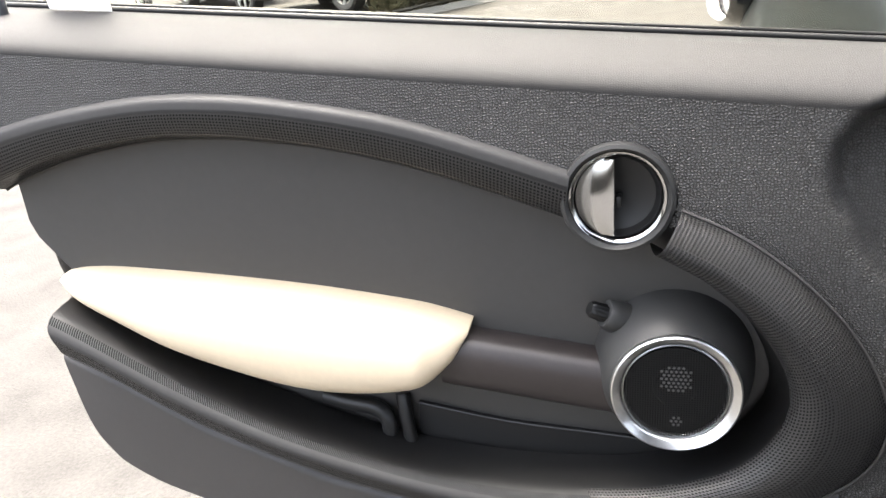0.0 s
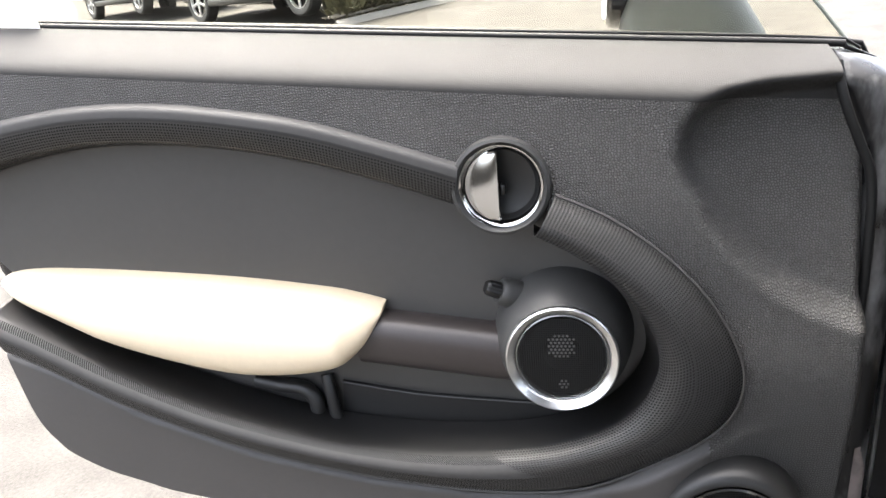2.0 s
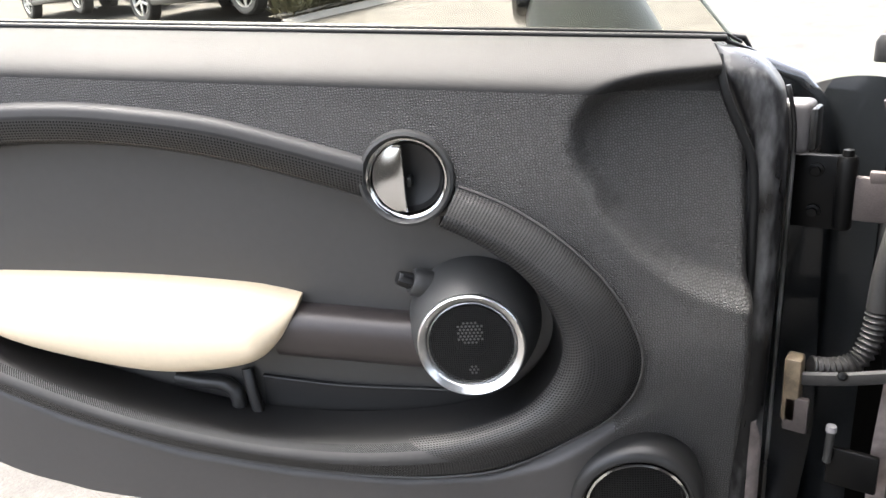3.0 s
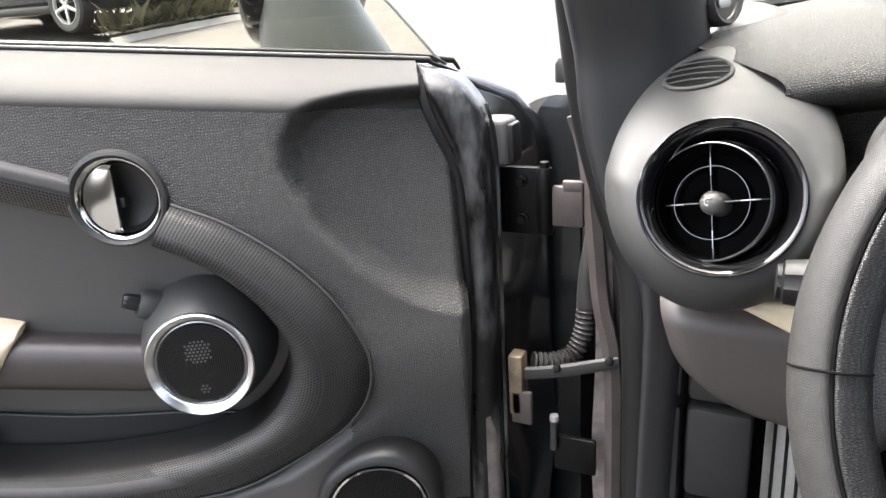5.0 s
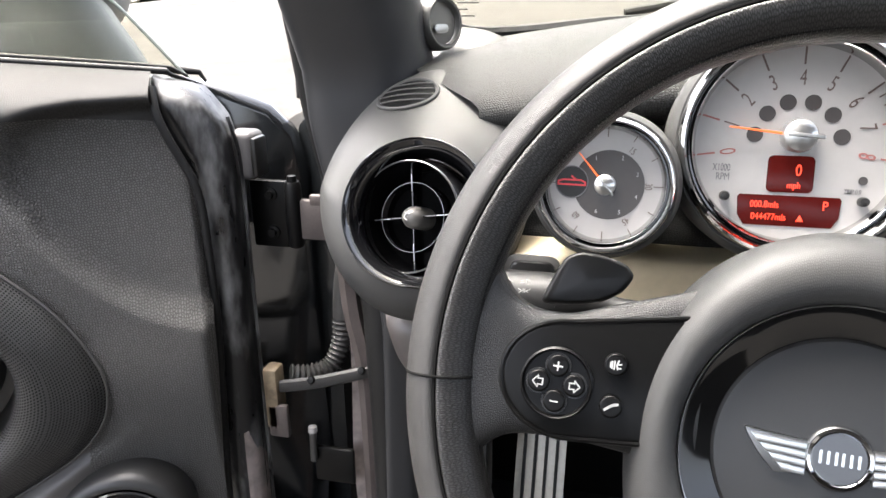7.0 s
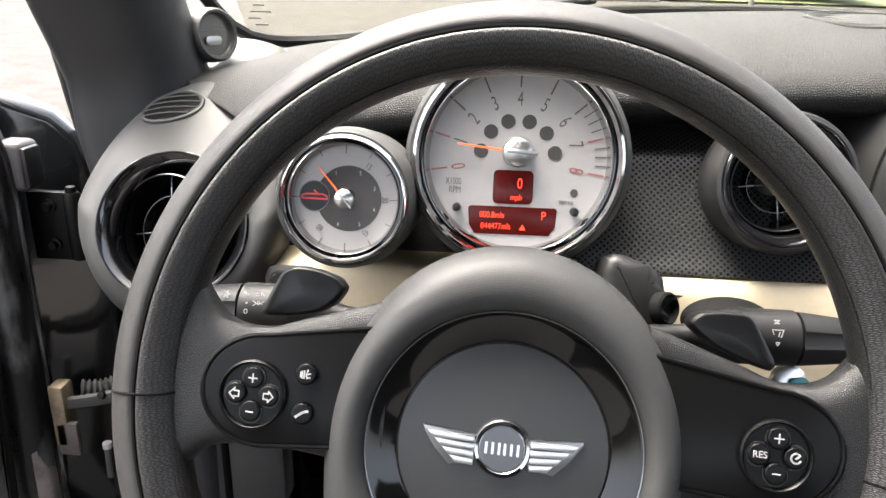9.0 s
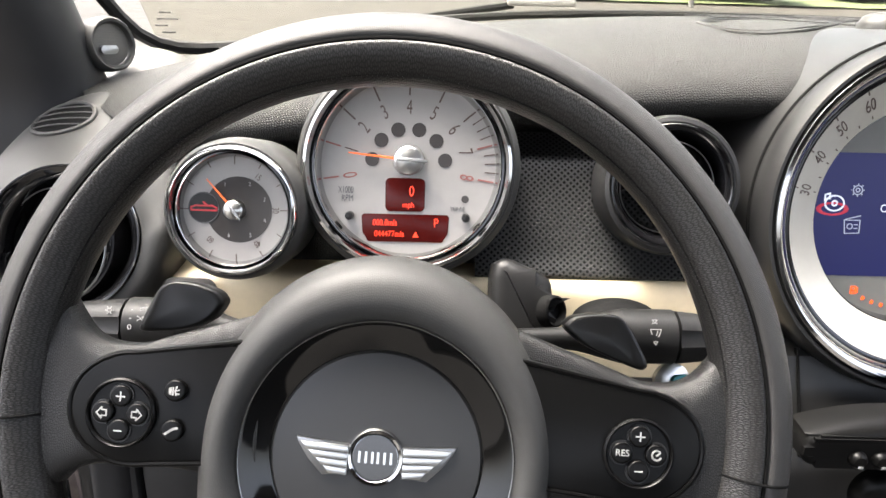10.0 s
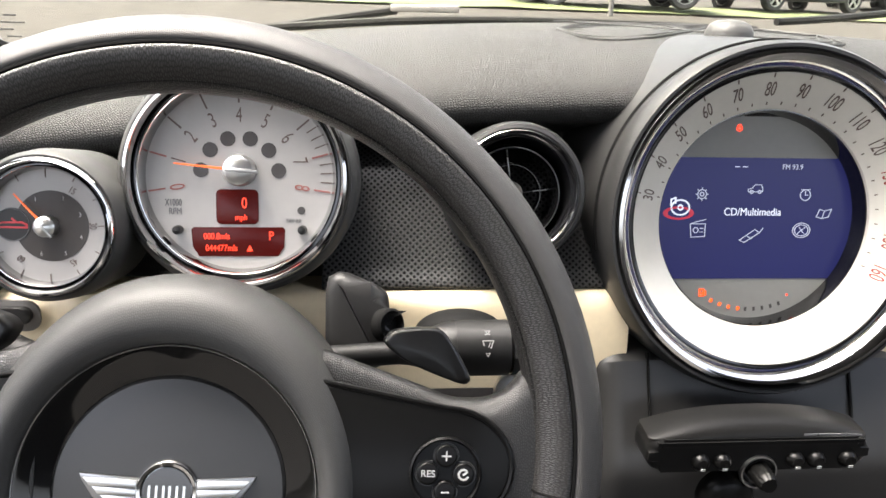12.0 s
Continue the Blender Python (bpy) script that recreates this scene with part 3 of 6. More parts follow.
part("speaker_housing", grid(pod_point, 64, 16, loop_u=True), M_POD, door, "satin black egg-shaped speaker housing")
SPK = Matrix.Translation((.217, -.3525, .791)) @ Matrix.Rotation(radians(3), 4, "X") @ Matrix(((1, 0, 0, 0), (0, 0, 1, 0), (0, 1, 0, 0), (0, 0, 0, 1)))
part("speaker_ring", lathe([(.0378, -.0022), (.0383, -.0002), (.0402, .0014), (.0425, .0030), (.0443, .0042), (.0455, .0032), (.0460, .0000), (.0460, -.006)], 96), M_SATIN, door, "satin silver speaker ring").matrix_local = SPK


def mesh_grille(r, dome, pitch=0.0021):
    """A domed speaker mesh: crossed wires with open cells."""
    bm = bmesh.new()
    k = int(r / pitch)
    for i in range(-k, k + 1):
        x = i * pitch
        h = math.sqrt(max(r * r - x * x, 0))
        if h < pitch:
            continue
        m = 10
        for swap in (0, 1):
            prev = None
            for j in range(m + 1):
                y = -h + 2 * h * j / m
                z = dome * (1 - (x * x + y * y) / (r * r))
                w = pitch * 0.24
                q = [(x - w, y, z), (x + w, y, z)]
                if swap:
                    q = [(b, a, c + 0.0002) for a, b, c in q]
                cur = [bm.verts.new(p) for p in q]
                if prev:
                    bm.faces.new((prev[0], prev[1], cur[1], cur[0]))
                prev = cur
    return bm


part("speaker_inner_ring", lathe([(.0350, -.004), (.0356, -.0020), (.0366, -.0012), (.0380, -.0018)], 80), M_GREYMETAL, door, "satin grey inner ring").matrix_local = SPK
part("speaker_mesh", mesh_grille(.0357, .0012, .0018), M_GRILLE, door, "black perforated speaker mesh").matrix_local = SPK


def honeycomb(cx, cy, r):
    bm = bmesh.new()
    for row in range(-3, 4):
        for col in range(-3, 4):
            hx, hy = cx + (col + 0.5 * (row % 2)) * .0033, cy + row * .0029
            if math.hypot(hx - cx, hy - cy) < r:
                bm.faces.new([bm.verts.new((hx + .0012 * math.cos(radians(60 * k + 30)), hy + .0012 * math.sin(radians(60 * k + 30)), .0026 - 1.4 * (hx * hx + hy * hy))) for k in range(6)])
    return bm


M_COMB = mat("grey honeycomb metal", (0.06, 0.06, 0.06), 0.35, metal=0.3, vary=0.3, patch=90)
part("tweeter_honeycomb", honeycomb(0, .012, .0118), M_COMB, door, "pale honeycomb of the tweeter in the mesh").matrix_local = SPK
# a few grey cells stand in for a glint low on the mesh
part("mesh_glint", honeycomb(-.001, -.022, .0052), M_COMB, door).matrix_local = SPK
part("speaker_cone", lathe([(.0378, -.003), (.03, -.006), (.016, -.010), (.013, -.004), (.007, -.002), (.0001, -.001)], 40), M_DEEP, door).matrix_local = SPK
# light dial on the housing's shoulder
KN = pose(.262, -.384, .836, -20, 62, 0)
part("dial_collar", moved(lathe([(.0001, .007), (.0100, .007), (.0118, .005), (.0125, 0), (.0135, -.012)], 32), KN), M_POD, door)


def knob_bm(r, h, ribs=10):
    def f(u, v):
        an = 2 * math.pi * u
        rr = r * (1 - 0.07 * (math.cos(an * ribs) > 0)) * (1 - 0.12 * v)
        if v > 0.99:
            rr *= 0.8
        return (rr * math.cos(an), rr * math.sin(an), h * v)
    b = grid(f, 60, 6, loop_u=True)
    top = [x for x in b.verts if x.co.z > h * 0.995]
    b.faces.new(sorted(top, key=lambda p: math.atan2(p.co.y, p.co.x)))
    return b


part("dial_knob", moved(knob_bm(.0072, .013), KN @ Matrix.Translation((0, 0, .007))), M_BLACK, door, "ribbed black dial knob")
# large low speaker
LOW_SPK = Matrix(((1.06, 0, 0, .081), (0, 0, 1, -.350), (0, 1.06, 0, .629), (0, 0, 0, 1)))
part("low_speaker_surround", lathe([(.0440, .004), (.0465, .0065), (.0500, .0062), (.0538, .003), (.0566, -.003), (.0585, -.012), (.0592, -.035)], 72), M_CONSOLE, door).matrix_local = LOW_SPK
part("low_speaker_ring", lathe([(.0385, .001), (.0392, .0035), (.0410, .0055), (.0428, .0048), (.0435, .001)], 72), M_CHROME, door, "polished chrome speaker ring").matrix_local = LOW_SPK
part("low_speaker_mesh", mesh_grille(.038, .004), M_GRILLE, door, "black perforated speaker mesh").matrix_local = LOW_SPK
part("low_speaker_cone", lathe([(.038, -.003), (.02, -.01), (.0001, -.004)], 32), M_DEEP, door).matrix_local = LOW_SPK

# door shell, seals, glass
SHELL = [(-.030, .40), (-.047, .60), (-.047, .86), (-.046, .915), (-.038, .958), (-.022, .988), (.005, 1.005), (.06, 1.014), (.79, 1.086), (.80, .95), (.79, .85), (.76, .78), (.735, .72), (.71, .685), (.66, .66), (.56, .64), (.40, .60), (.3, .57), (.05, .56), (.0, .50)]
FLIP = Matrix(((1, 0, 0, 0), (0, 0, 1, 0), (0, 1, 0, 0), (0, 0, 0, 1)))
part("door_shell", slab(SHELL, -.50, -.425, .008, 3), M_DUSTY, door, "black painted steel door frame with dust").matrix_local = FLIP


EDGE_IN = [(.011, 1.0115), (.013, .998), (.003, .970), (-.011, .930), (-.016, .880), (-.014, .80), (-.010, .70), (-.007, .60), (-.007, .39)]
EDGE_OUT = [(.010, 1.0117), (-.014, 1.0068), (-.029, 1.000), (-.042, .985), (-.050, .970), (-.0545, .935), (-.054, .88), (-.053, .78), (-.051, .65), (-.049, .39)]
edge_in, edge_out = even([(a, b, 0) for a, b in EDGE_IN], 100), even([(a, b, 0) for a, b in EDGE_OUT], 100)


def edge_point(u, v):
    """The rolled steel edge between the inner panel and the hinges."""
    p = edge_in[round(100 * u)].lerp(edge_out[round(100 * u)], v)
    n = spline([(x, 0, 0) for x in (-.414, -.4100, -.4080, -.4080, -.4100, -.417, -.440)], v).x
    return (p.x, n - .017 * smooth01((p.y - .985) / .027), p.y)


part("door_front_frame", grid(edge_point, 100, 18), M_FILM, door, "hazed and dusty black rolled door edge")
SKIN = [(-.10, .30), (-.122, .60), (-.122, .90), (-.112, .945), (-.088, .972), (-.055, .988), (-.01, 1.0), (.79, 1.083), (.815, .98), (.80, .86), (.775, .76), (.74, .69), (.66, .64), (.3, .54), (.0, .40)]
part("outer_skin", slab(SKIN, -.535, -.50, .012, 3), M_PAINT, door, "gloss black outer door skin seen from inside").matrix_local = FLIP
part("window_seal", tube([(.80, -.436, 1.094), (.4, -.436, 1.054), (.03, -.437, 1.017), (.008, -.439, 1.0130), (-.014, -.444, 1.0072), (-.028, -.450, 1.000)], lambda u: .003 * (1 - .75 * smooth01((u - .93) / .07)), 10, 30), M_RUBBER, door)
part("window_seal_lip", tube([(.80, -.446, 1.097), (.4, -.446, 1.057), (.02, -.446, 1.019), (-.016, -.450, 1.008)], 0.0013, 8, 30), M_RUBBER, door)
part("outer_window_seal", tube([(.80, -.475, 1.093), (.4, -.475, 1.054), (.0, -.475, 1.012), (-.03, -.475, 1.000)], lambda u: .004 * (1 - .6 * smooth01((u - .93) / .07)), 10, 30), M_RUBBER, door)
pane = part("window_pane", slab([(-.024, 1.0), (-.010, 1.012), (.015, 1.043), (.043, 1.075), (.12, 1.15), (.22, 1.22), (.36, 1.26), (.60, 1.29), (.78, 1.29), (.80, 1.06)], -.4615, -.4575), M_GLASS, door, "raised frameless window glass")
pane.matrix_local = FLIP
pane.visible_shadow = False
part("pane_edge", tube([(-.022, -.4595, 1.0), (-.010, -.4595, 1.012), (.015, -.4595, 1.043), (.043, -.4595, 1.075), (.12, -.4595, 1.15), (.22, -.4595, 1.22)], .0016, 6, 30), M_PANEEDGE, door, "ground edge of the window glass")
part("lock_pin", joined(lathe([(.0001, .022), (.003, .0215), (.0042, .019), (.0042, -.004)], 20), lathe([(.005, .003), (.009, .0015), (.0095, -.003)], 24)), M_BLACK, door, "black lock pin").matrix_local = Matrix.Translation((.764, -.415, 1.078))
part("edge_seal", tube([(front_s(z) - .001, -.4005 - .012 * smooth01((z - .975) / .035), z) for z in (1.004, .985, .965, .945, .92, .88, .80, .70, .60, .45)], .0038, 10, 60), M_RUBBER, door, "black rubber edge seal")
part("bare_patch", grid(lambda a, b: Vector(edge_point(.56 + .22 * a, .50 + (.12 + .34 * smooth01(a / .35)) * b)) + Vector((0, .0012, 0)), 30, 10), M_JAMB, door, "bare grey-brown primed patch on the door edge")
part("edge_flange", tube([(-.047, -.425, .975), (-.0525, -.424, .95), (-.0545, -.424, .91), (-.053, -.424, .75), (-.050, -.424, .42)], .0018, 8, 50), M_FILM, door, "thin pressed flange")


# the panel bows slightly: it stands further in at the hinge end than at the rear
def bow(co):
    gap = 0.145 - co.y
    k = 1 - (-0.061 * (co.x - 0.25)) / gap
    return Vector((0.24 + (co.x - 0.24) * k, 0.145 + (co.y - 0.145) * k, 1.08 + (co.z - 1.08) * k))


for ob in door.children:
    back = ob.matrix_basis.inverted()
    for vert in ob.data.vertices:
        vert.co = back @ bow(ob.matrix_basis @ vert.co)

# ---- steering wheel: local x right, y up in its plane, z to the driver ----
WHEEL = pose(0.002, -0.0345, 0.9155, 68, 0, 0) @ pose(0, 0, 0, 0, 0, -3.0)
wheel = thing("steering_wheel", "three-spoke black leather steering wheel with control buttons", "steering wheel", WHEEL)
RIM, RA, RB = 0.1602, 0.0155, 0.0165


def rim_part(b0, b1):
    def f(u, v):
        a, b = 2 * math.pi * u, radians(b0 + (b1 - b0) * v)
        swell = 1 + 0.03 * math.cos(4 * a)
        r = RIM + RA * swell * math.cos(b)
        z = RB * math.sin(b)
        # sewn groove on the front face
        g = math.exp(-((b - radians(88)) / 0.07) ** 2)
        r, z = r - 0.0016 * g * math.cos(b), z - 0.0022 * g * math.sin(b)
        return (-.0015 + r * math.cos(a), .004 + r * math.sin(a), z)
    return grid(f, 144, 34, loop_u=True)


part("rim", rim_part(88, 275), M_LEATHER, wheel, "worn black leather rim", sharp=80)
# the rim's outer half is a lighter grey than its inner half
part("rim_outer_band", rim_part(-90, 89), M_RIM_OUTER, wheel, "greyer outer leather of the rim", sharp=80)
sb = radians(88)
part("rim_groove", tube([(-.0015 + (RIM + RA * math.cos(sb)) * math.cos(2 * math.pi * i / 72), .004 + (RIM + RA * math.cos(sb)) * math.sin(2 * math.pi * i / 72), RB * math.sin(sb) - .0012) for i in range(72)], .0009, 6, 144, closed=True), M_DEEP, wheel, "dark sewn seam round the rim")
# stitches along the inner seam
st = bmesh.new()
for i in range(190):
    a = radians(8 + 164 * i / 189)
    b = radians(150)
    r, z = RIM + (RA + .0004) * math.cos(b), (RB + .0004) * math.sin(b)
    m = Matrix.Translation((-.0015, .004, 0)) @ Matrix.Rotation(a, 4, "Z") @ Matrix.Translation((r, 0, z)) @ Matrix.Rotation(radians(35), 4, "Y") @ Matrix.Diagonal((.0008, .0017, .0008, 1))
    bmesh.ops.create_cube(st, size=1.0, matrix=m)
part("stitching", st, M_BLACK, wheel)
for sgn, nm in ((-1, "l"), (1, "r")):
    a0 = math.pi + .072 if sgn < 0 else -.092
    pts = []
    for i in range(13):
        b = radians(-20 + 220 * i / 12)
        r, z = RIM + (RA + .0003) * math.cos(b), (RB + .0003) * math.sin(b)
        pts.append((-.0015 + r * math.cos(a0), .004 + r * math.sin(a0), z))
    part("rim_seam", tube(pts, 0.0006, 6, 24), M_DEEP, wheel)


def spoke(sgn):
    up = [(.150, .054), (.133, .030), (.113, .0255), (.093, .0315), (.055, .044)]
    lo = [(.150, -.050), (.132, -.030), (.105, -.027), (.085, -.028), (.055, -.032)]

    def f(u, v):
        a, b = spline([(x, y, 0) for x, y in up], u), spline([(x, y, 0) for x, y in lo], u)
        t = 2 * math.pi * v
        y = (a.y + b.y) / 2 + (a.y - b.y) / 2 * math.copysign(abs(math.sin(t)) ** 0.6, math.sin(t))
        x = (a.x + b.x) / 2 + (a.x - b.x) / 2 * math.sin(t)
        z = -0.004 + (0.012 - 0.004 * u) * math.copysign(abs(math.cos(t)) ** 0.5, math.cos(t))
        return (sgn * x, y, z)
    return grid(f, 24, 32, loop_v=True, cap=True)


def button_plate(sgn):
    """The gloss-edged oval plate that carries the buttons."""
    out = []
    for i in range(17):
        t = radians(90 + 180 * i / 16)
        out.append((0.1075 + 0.0275 * -math.cos(t), -.001 + 0.0238 * math.sin(t)))
    out += [(.066, -.021), (.055, .032)]
    pts = [(sgn * x, y) for x, y in out]
    return pts if sgn > 0 else pts[::-1]


for sgn in (-1, 1):
    part("spoke", spoke(sgn), M_SPOKE, wheel, "leather-covered spoke")
    part("button_plate", slab(button_plate(sgn), 0.002, 0.0085, 0.002, 3), M_BUTTON, wheel, "black plastic button plate")
    lip = [(x, y, .0078) for x, y in button_plate(sgn)]
    lip = lip[-1:] + lip[:-1] if sgn > 0 else lip[1:] + lip[:1]
    part("plate_lip", tube(lip, .0012, 8, smooth=False), M_BUTTON, wheel, "rounded satin lip round the plate")
    cx, cy = (-.1118, -.0028) if sgn < 0 else (.1075, -.0030)
    part("button_rim", moved(lathe([(.0148, .0), (.0148, .0018), (.0140, .0024), (.0132, .0016), (.0130, 0)], 48), Matrix.Translation((cx, cy, .0092))), M_BUTTON, wheel)
    part("button_disc", slab(circle2(cx, cy, .0131, 40), .0085, .0098, .0006), M_BUTTON, wheel)
    for k in range(4):
        a = radians(90 * k)
        bx, by = cx + .0072 * math.cos(a), cy + .0072 * math.sin(a)
        part("button", slab(circle2(bx, by, .0046, 28), .009, .0118, .0011, 3), M_BUTTON, wheel, "round black button")
        part("button_edge", moved(lathe([(.0044, .0), (.0046, .0006), (.0051, .0006), (.0053, -.0004)], 28, .62), Matrix.Translation((bx, by, .0100)) @ Matrix.Rotation(a - 1.95, 4, "Z")), M_CONSOLE, wheel)
for by in (.0083, -.0086):
    part("button", slab(circle2(-.0893, by, .0046, 28), .009, .0118, .0011, 3), M_BUTTON, wheel, "round black button")


def icon(name, strokes, parent, z, material=M_WHITEINK, w=0.00034):
    bm = bmesh.new()
    for (x0, y0), (x1, y1) in strokes:
        d = Vector((x1 - x0, y1 - y0, 0))
        n = Vector((-d.y, d.x, 0)).normalized() * w
        e = d.normalized() * w
        c = [Vector((x0, y0, z)) - e + n, Vector((x0, y0, z)) - e - n, Vector((x1, y1, z)) + e - n, Vector((x1, y1, z)) + e + n]
        vs = [bm.verts.new(p) for p in c] + [bm.verts.new(p - Vector((0, 0, .0003))) for p in c]
        for f in ((0, 1, 2, 3), (7, 6, 5, 4), (0, 4, 5, 1), (1, 5, 6, 2), (2, 6, 7, 3), (3, 7, 4, 0)):
            bm.faces.new([vs[i] for i in f])
    return part(name, bm, material, parent, flat=True)


def ring_strokes(pts):
    return list(zip(pts, pts[1:] + pts[:1]))


BZ = .0121
LX, RX, BY = -.1118, .1075, -.0029
for cx in (LX, RX):
    icon("plus_mark", [((cx - .0017, BY + .0072), (cx + .0017, BY + .0072)), ((cx, BY + .0055), (cx, BY + .0089))], wheel, BZ, w=.00027)
    icon("minus_mark", [((cx - .0014, BY - .0072), (cx + .0014, BY - .0072))], wheel, BZ, w=.00025)
for sg in (-1, 1):
    cx = LX + sg * .0072
    arrow = [(cx + sg * x, BY + y) for x, y in ((.0024, 0), (.0002, .0023), (.0002, .0012), (-.0018, .0012), (-.0018, -.0012), (.0002, -.0012), (.0002, -.0023))]
    icon("arrow_mark", ring_strokes(arrow), wheel, BZ, w=.00024)
vx, vy = -.0893, .0083
icon("voice_mark", [((vx - .0020, vy - .0010), (vx - .0020, vy + .0008)), ((vx - .0014, vy - .0014), (vx - .0014, vy + .0012)), ((vx - .0005, vy - .0016), (vx - .0005, vy + .0014)),
                    ((vx + .0008, vy - .0016), (vx + .0004, vy)), ((vx + .0004, vy), (vx + .0010, vy + .0018)), ((vx + .0012, vy - .0012), (vx + .0020, vy - .0012)), ((vx + .0012, vy + .0002), (vx + .0021, vy + .0005))], wheel, BZ, w=.00028)
px, py = -.0893, -.0086
phone = [(px - .0022 + .0046 * k / 5, py - .0012 + .0026 * math.sin(1.45 * k / 5)) for k in range(6)]
icon("phone_mark", list(zip(phone, phone[1:])), wheel, BZ, w=.0005)
words("res_mark", "RES", .0038, M_WHITEINK, wheel, pose(RX - .0072, BY, BZ))
arc = [(RX + .0072 + .0020 * math.cos(radians(a)), BY + .0020 * math.sin(radians(a))) for a in range(60, 331, 30)]
icon("cruise_mark", list(zip(arc, arc[1:])) + [((RX + .0072, BY), (RX + .0086, BY + .0011))], wheel, BZ, w=.00034)

# hub cover: a broad dome, a dark gloss ring and a flat centre
HUB = [(0.0001, .0034), (.020, .0032), (.036, .0026), (.0450, .0018), (.0464, .0004)]


def hub_point(u, v):
    a = 2 * math.pi * u
    prof = [(.0592, .0050), (.0604, .0095), (.0635, .0130), (.0675, .0138), (.0715, .0115), (.0755, .0060), (.0785, -.006), (.0785, -.030)]
    k = v * (len(prof) - 1)
    i = min(int(k + 1e-9), len(prof) - 1)
    r, z = prof[i]
    # the sides run down straight, the top is rounder
    sx, sy = math.cos(a), math.sin(a)
    stretch = 1.0 + (0.12 if sy > 0 else 0.35) * smooth01((r - .060) / .017)
    wide = sx if sy > 0 else math.copysign(abs(sx) ** (1 - .45 * smooth01((r - .060) / .017)), sx)
    return (-.003 + r * wide, -.0153 + r * sy * stretch, z)


part("hub_cover", grid(hub_point, 96, 7, loop_u=True), M_PADSKIN, wheel, "soft black hub cover", sharp=60)
part("hub_ring", moved(lathe([(.0462, .0010), (.0468, .0014), (.0520, .0030), (.0575, .0062), (.0588, .0064)], 96), Matrix.Translation((-.003, -.0153, 0))), M_HUBRING, wheel, "gloss black ring")
part("hub_bright_edge", moved(lathe([(.0585, .004), (.0587, .0068), (.0590, .0070), (.0593, .004)], 96), Matrix.Translation((-.003, -.0153, 0))), M_GREYMETAL, wheel)
part("hub_centre", moved(lathe(HUB, 72), Matrix.Translation((-.003, -.0153, 0))), M_CENTRE, wheel, "flat satin black hub centre")
# badge: plain winged disc
part("badge_disc", moved(lathe([(.0001, .0042), (.0098, .0042), (.0104, .0052), (.0116, .0055), (.0124, .0045), (.0126, .002)], 48), Matrix.Translation((.0, -.0125, 0))), M_CHROME, wheel, "chrome ring of the badge")
part("badge_centre", slab(circle2(0, -.0125, .0097, 40), .003, .0047), M_PIANO, wheel)
for x in (-.0068, -.0040, -.0012, .0012, .0040, .0068):
    icon("badge_bar", [((x, -.0145), (x, -.0105))], wheel, .0050, M_CHROME, .0005)
for sg in (-1, 1):
    wing = [(.0105, -.0075), (.022, -.0068), (.0345, -.0058), (.0335, -.0085), (.029, -.0150), (.0225, -.0215), (.0135, -.0205), (.011, -.0180)]
    pts = [(sg * x, y) for x, y in wing]
    part("badge_wing", slab(pts if sg < 0 else pts[::-1], .0015, .0045, .0008), M_GREYMETAL, wheel)
    for k in range(4):
        y0 = -.0082 - .0032 * k
        x1 = .0318 - .0034 * k
        bar = [(.0118, y0 + .0001), (x1 + .0008, y0 + .0008), (x1 - .0018, y0 - .0024), (.0118, y0 - .0029)]
        q = [(sg * x, y) for x, y in bar]
        part("badge_feather", slab(q if sg < 0 else q[::-1], .004, .0054, .0005), M_SATIN, wheel)


for ob in list(wheel.children):
    if ob.name.startswith("badge"):
        ob.data.transform(Matrix.Translation((-.0032, -.0022, 0)))

# shift paddles behind the spokes
M_STALK = mat("satin black stalk plastic", (0.007, 0.007, 0.007), 0.46, grain="noise", scale=1500, bump=0.05, spec=0.22)
M_PADDLE = mat("satin black paddle", (0.006, 0.006, 0.006), 0.36, vary=0.1, spec=0.3)
PADDLE_L = [(-.127, .027), (-.1235, .037), (-.118, .050), (-.111, .0535), (-.0995, .0530), (-.0890, .0500), (-.085, .045), (-.0895, .037), (-.098, .0315), (-.110, .0285)]
PADDLE_R = [(.079, .0455), (.0835, .0510), (.094, .0528), (.107, .0530), (.1145, .0435), (.1225, .0295), (.1190, .0265), (.104, .0315), (.090, .0370)]


def paddle(outline, ridge):
    """A nearly flat plate with a rounded outline, rolled edges and a facet along its outer side."""
    line = softened(outline, 2)
    mx, my = sum(x for x, y in line) / len(line), sum(y for x, y in line) / len(line)

    def f(u, v):
        x, y = line[round(u * len(line)) % len(line)]
        if v < .2:
            return (x, y, -.044 + .010 * v / .2)
        k = (v - .2) / .8
        z = -.034 + .0026 * math.sqrt(1 - (1 - min(k / .12, 1)) ** 2) + .0012 * smooth01(k)
        px, py = x + (mx - x) * k, y + (my - y) * k
        return (px, py, z - .0022 * smooth01((abs(px) - ridge - .35 * (.05 - py)) / .010))
    return grid(f, len(line), 18, loop_u=True)


for outline, ridge in ((PADDLE_L, .1135), (PADDLE_R, .1065)):
    part("shift_paddle", paddle(outline, ridge), M_PADDLE, wheel, "black shift paddle with rounded edges", sharp=60)
part("hub_back", moved(lathe([(.0001, -.055), (.05, -.055), (.066, -.04), (.07, -.02)], 48), Matrix.Translation((0, -.008, 0))), M_BLACK, wheel)

# ---- steering column with stalks ----
COL = pose(0.002, -0.0345, 0.9155, 68, 0, 0)
column = thing("steering_column", "black plastic steering column shroud with two stalks", "steering column", COL)


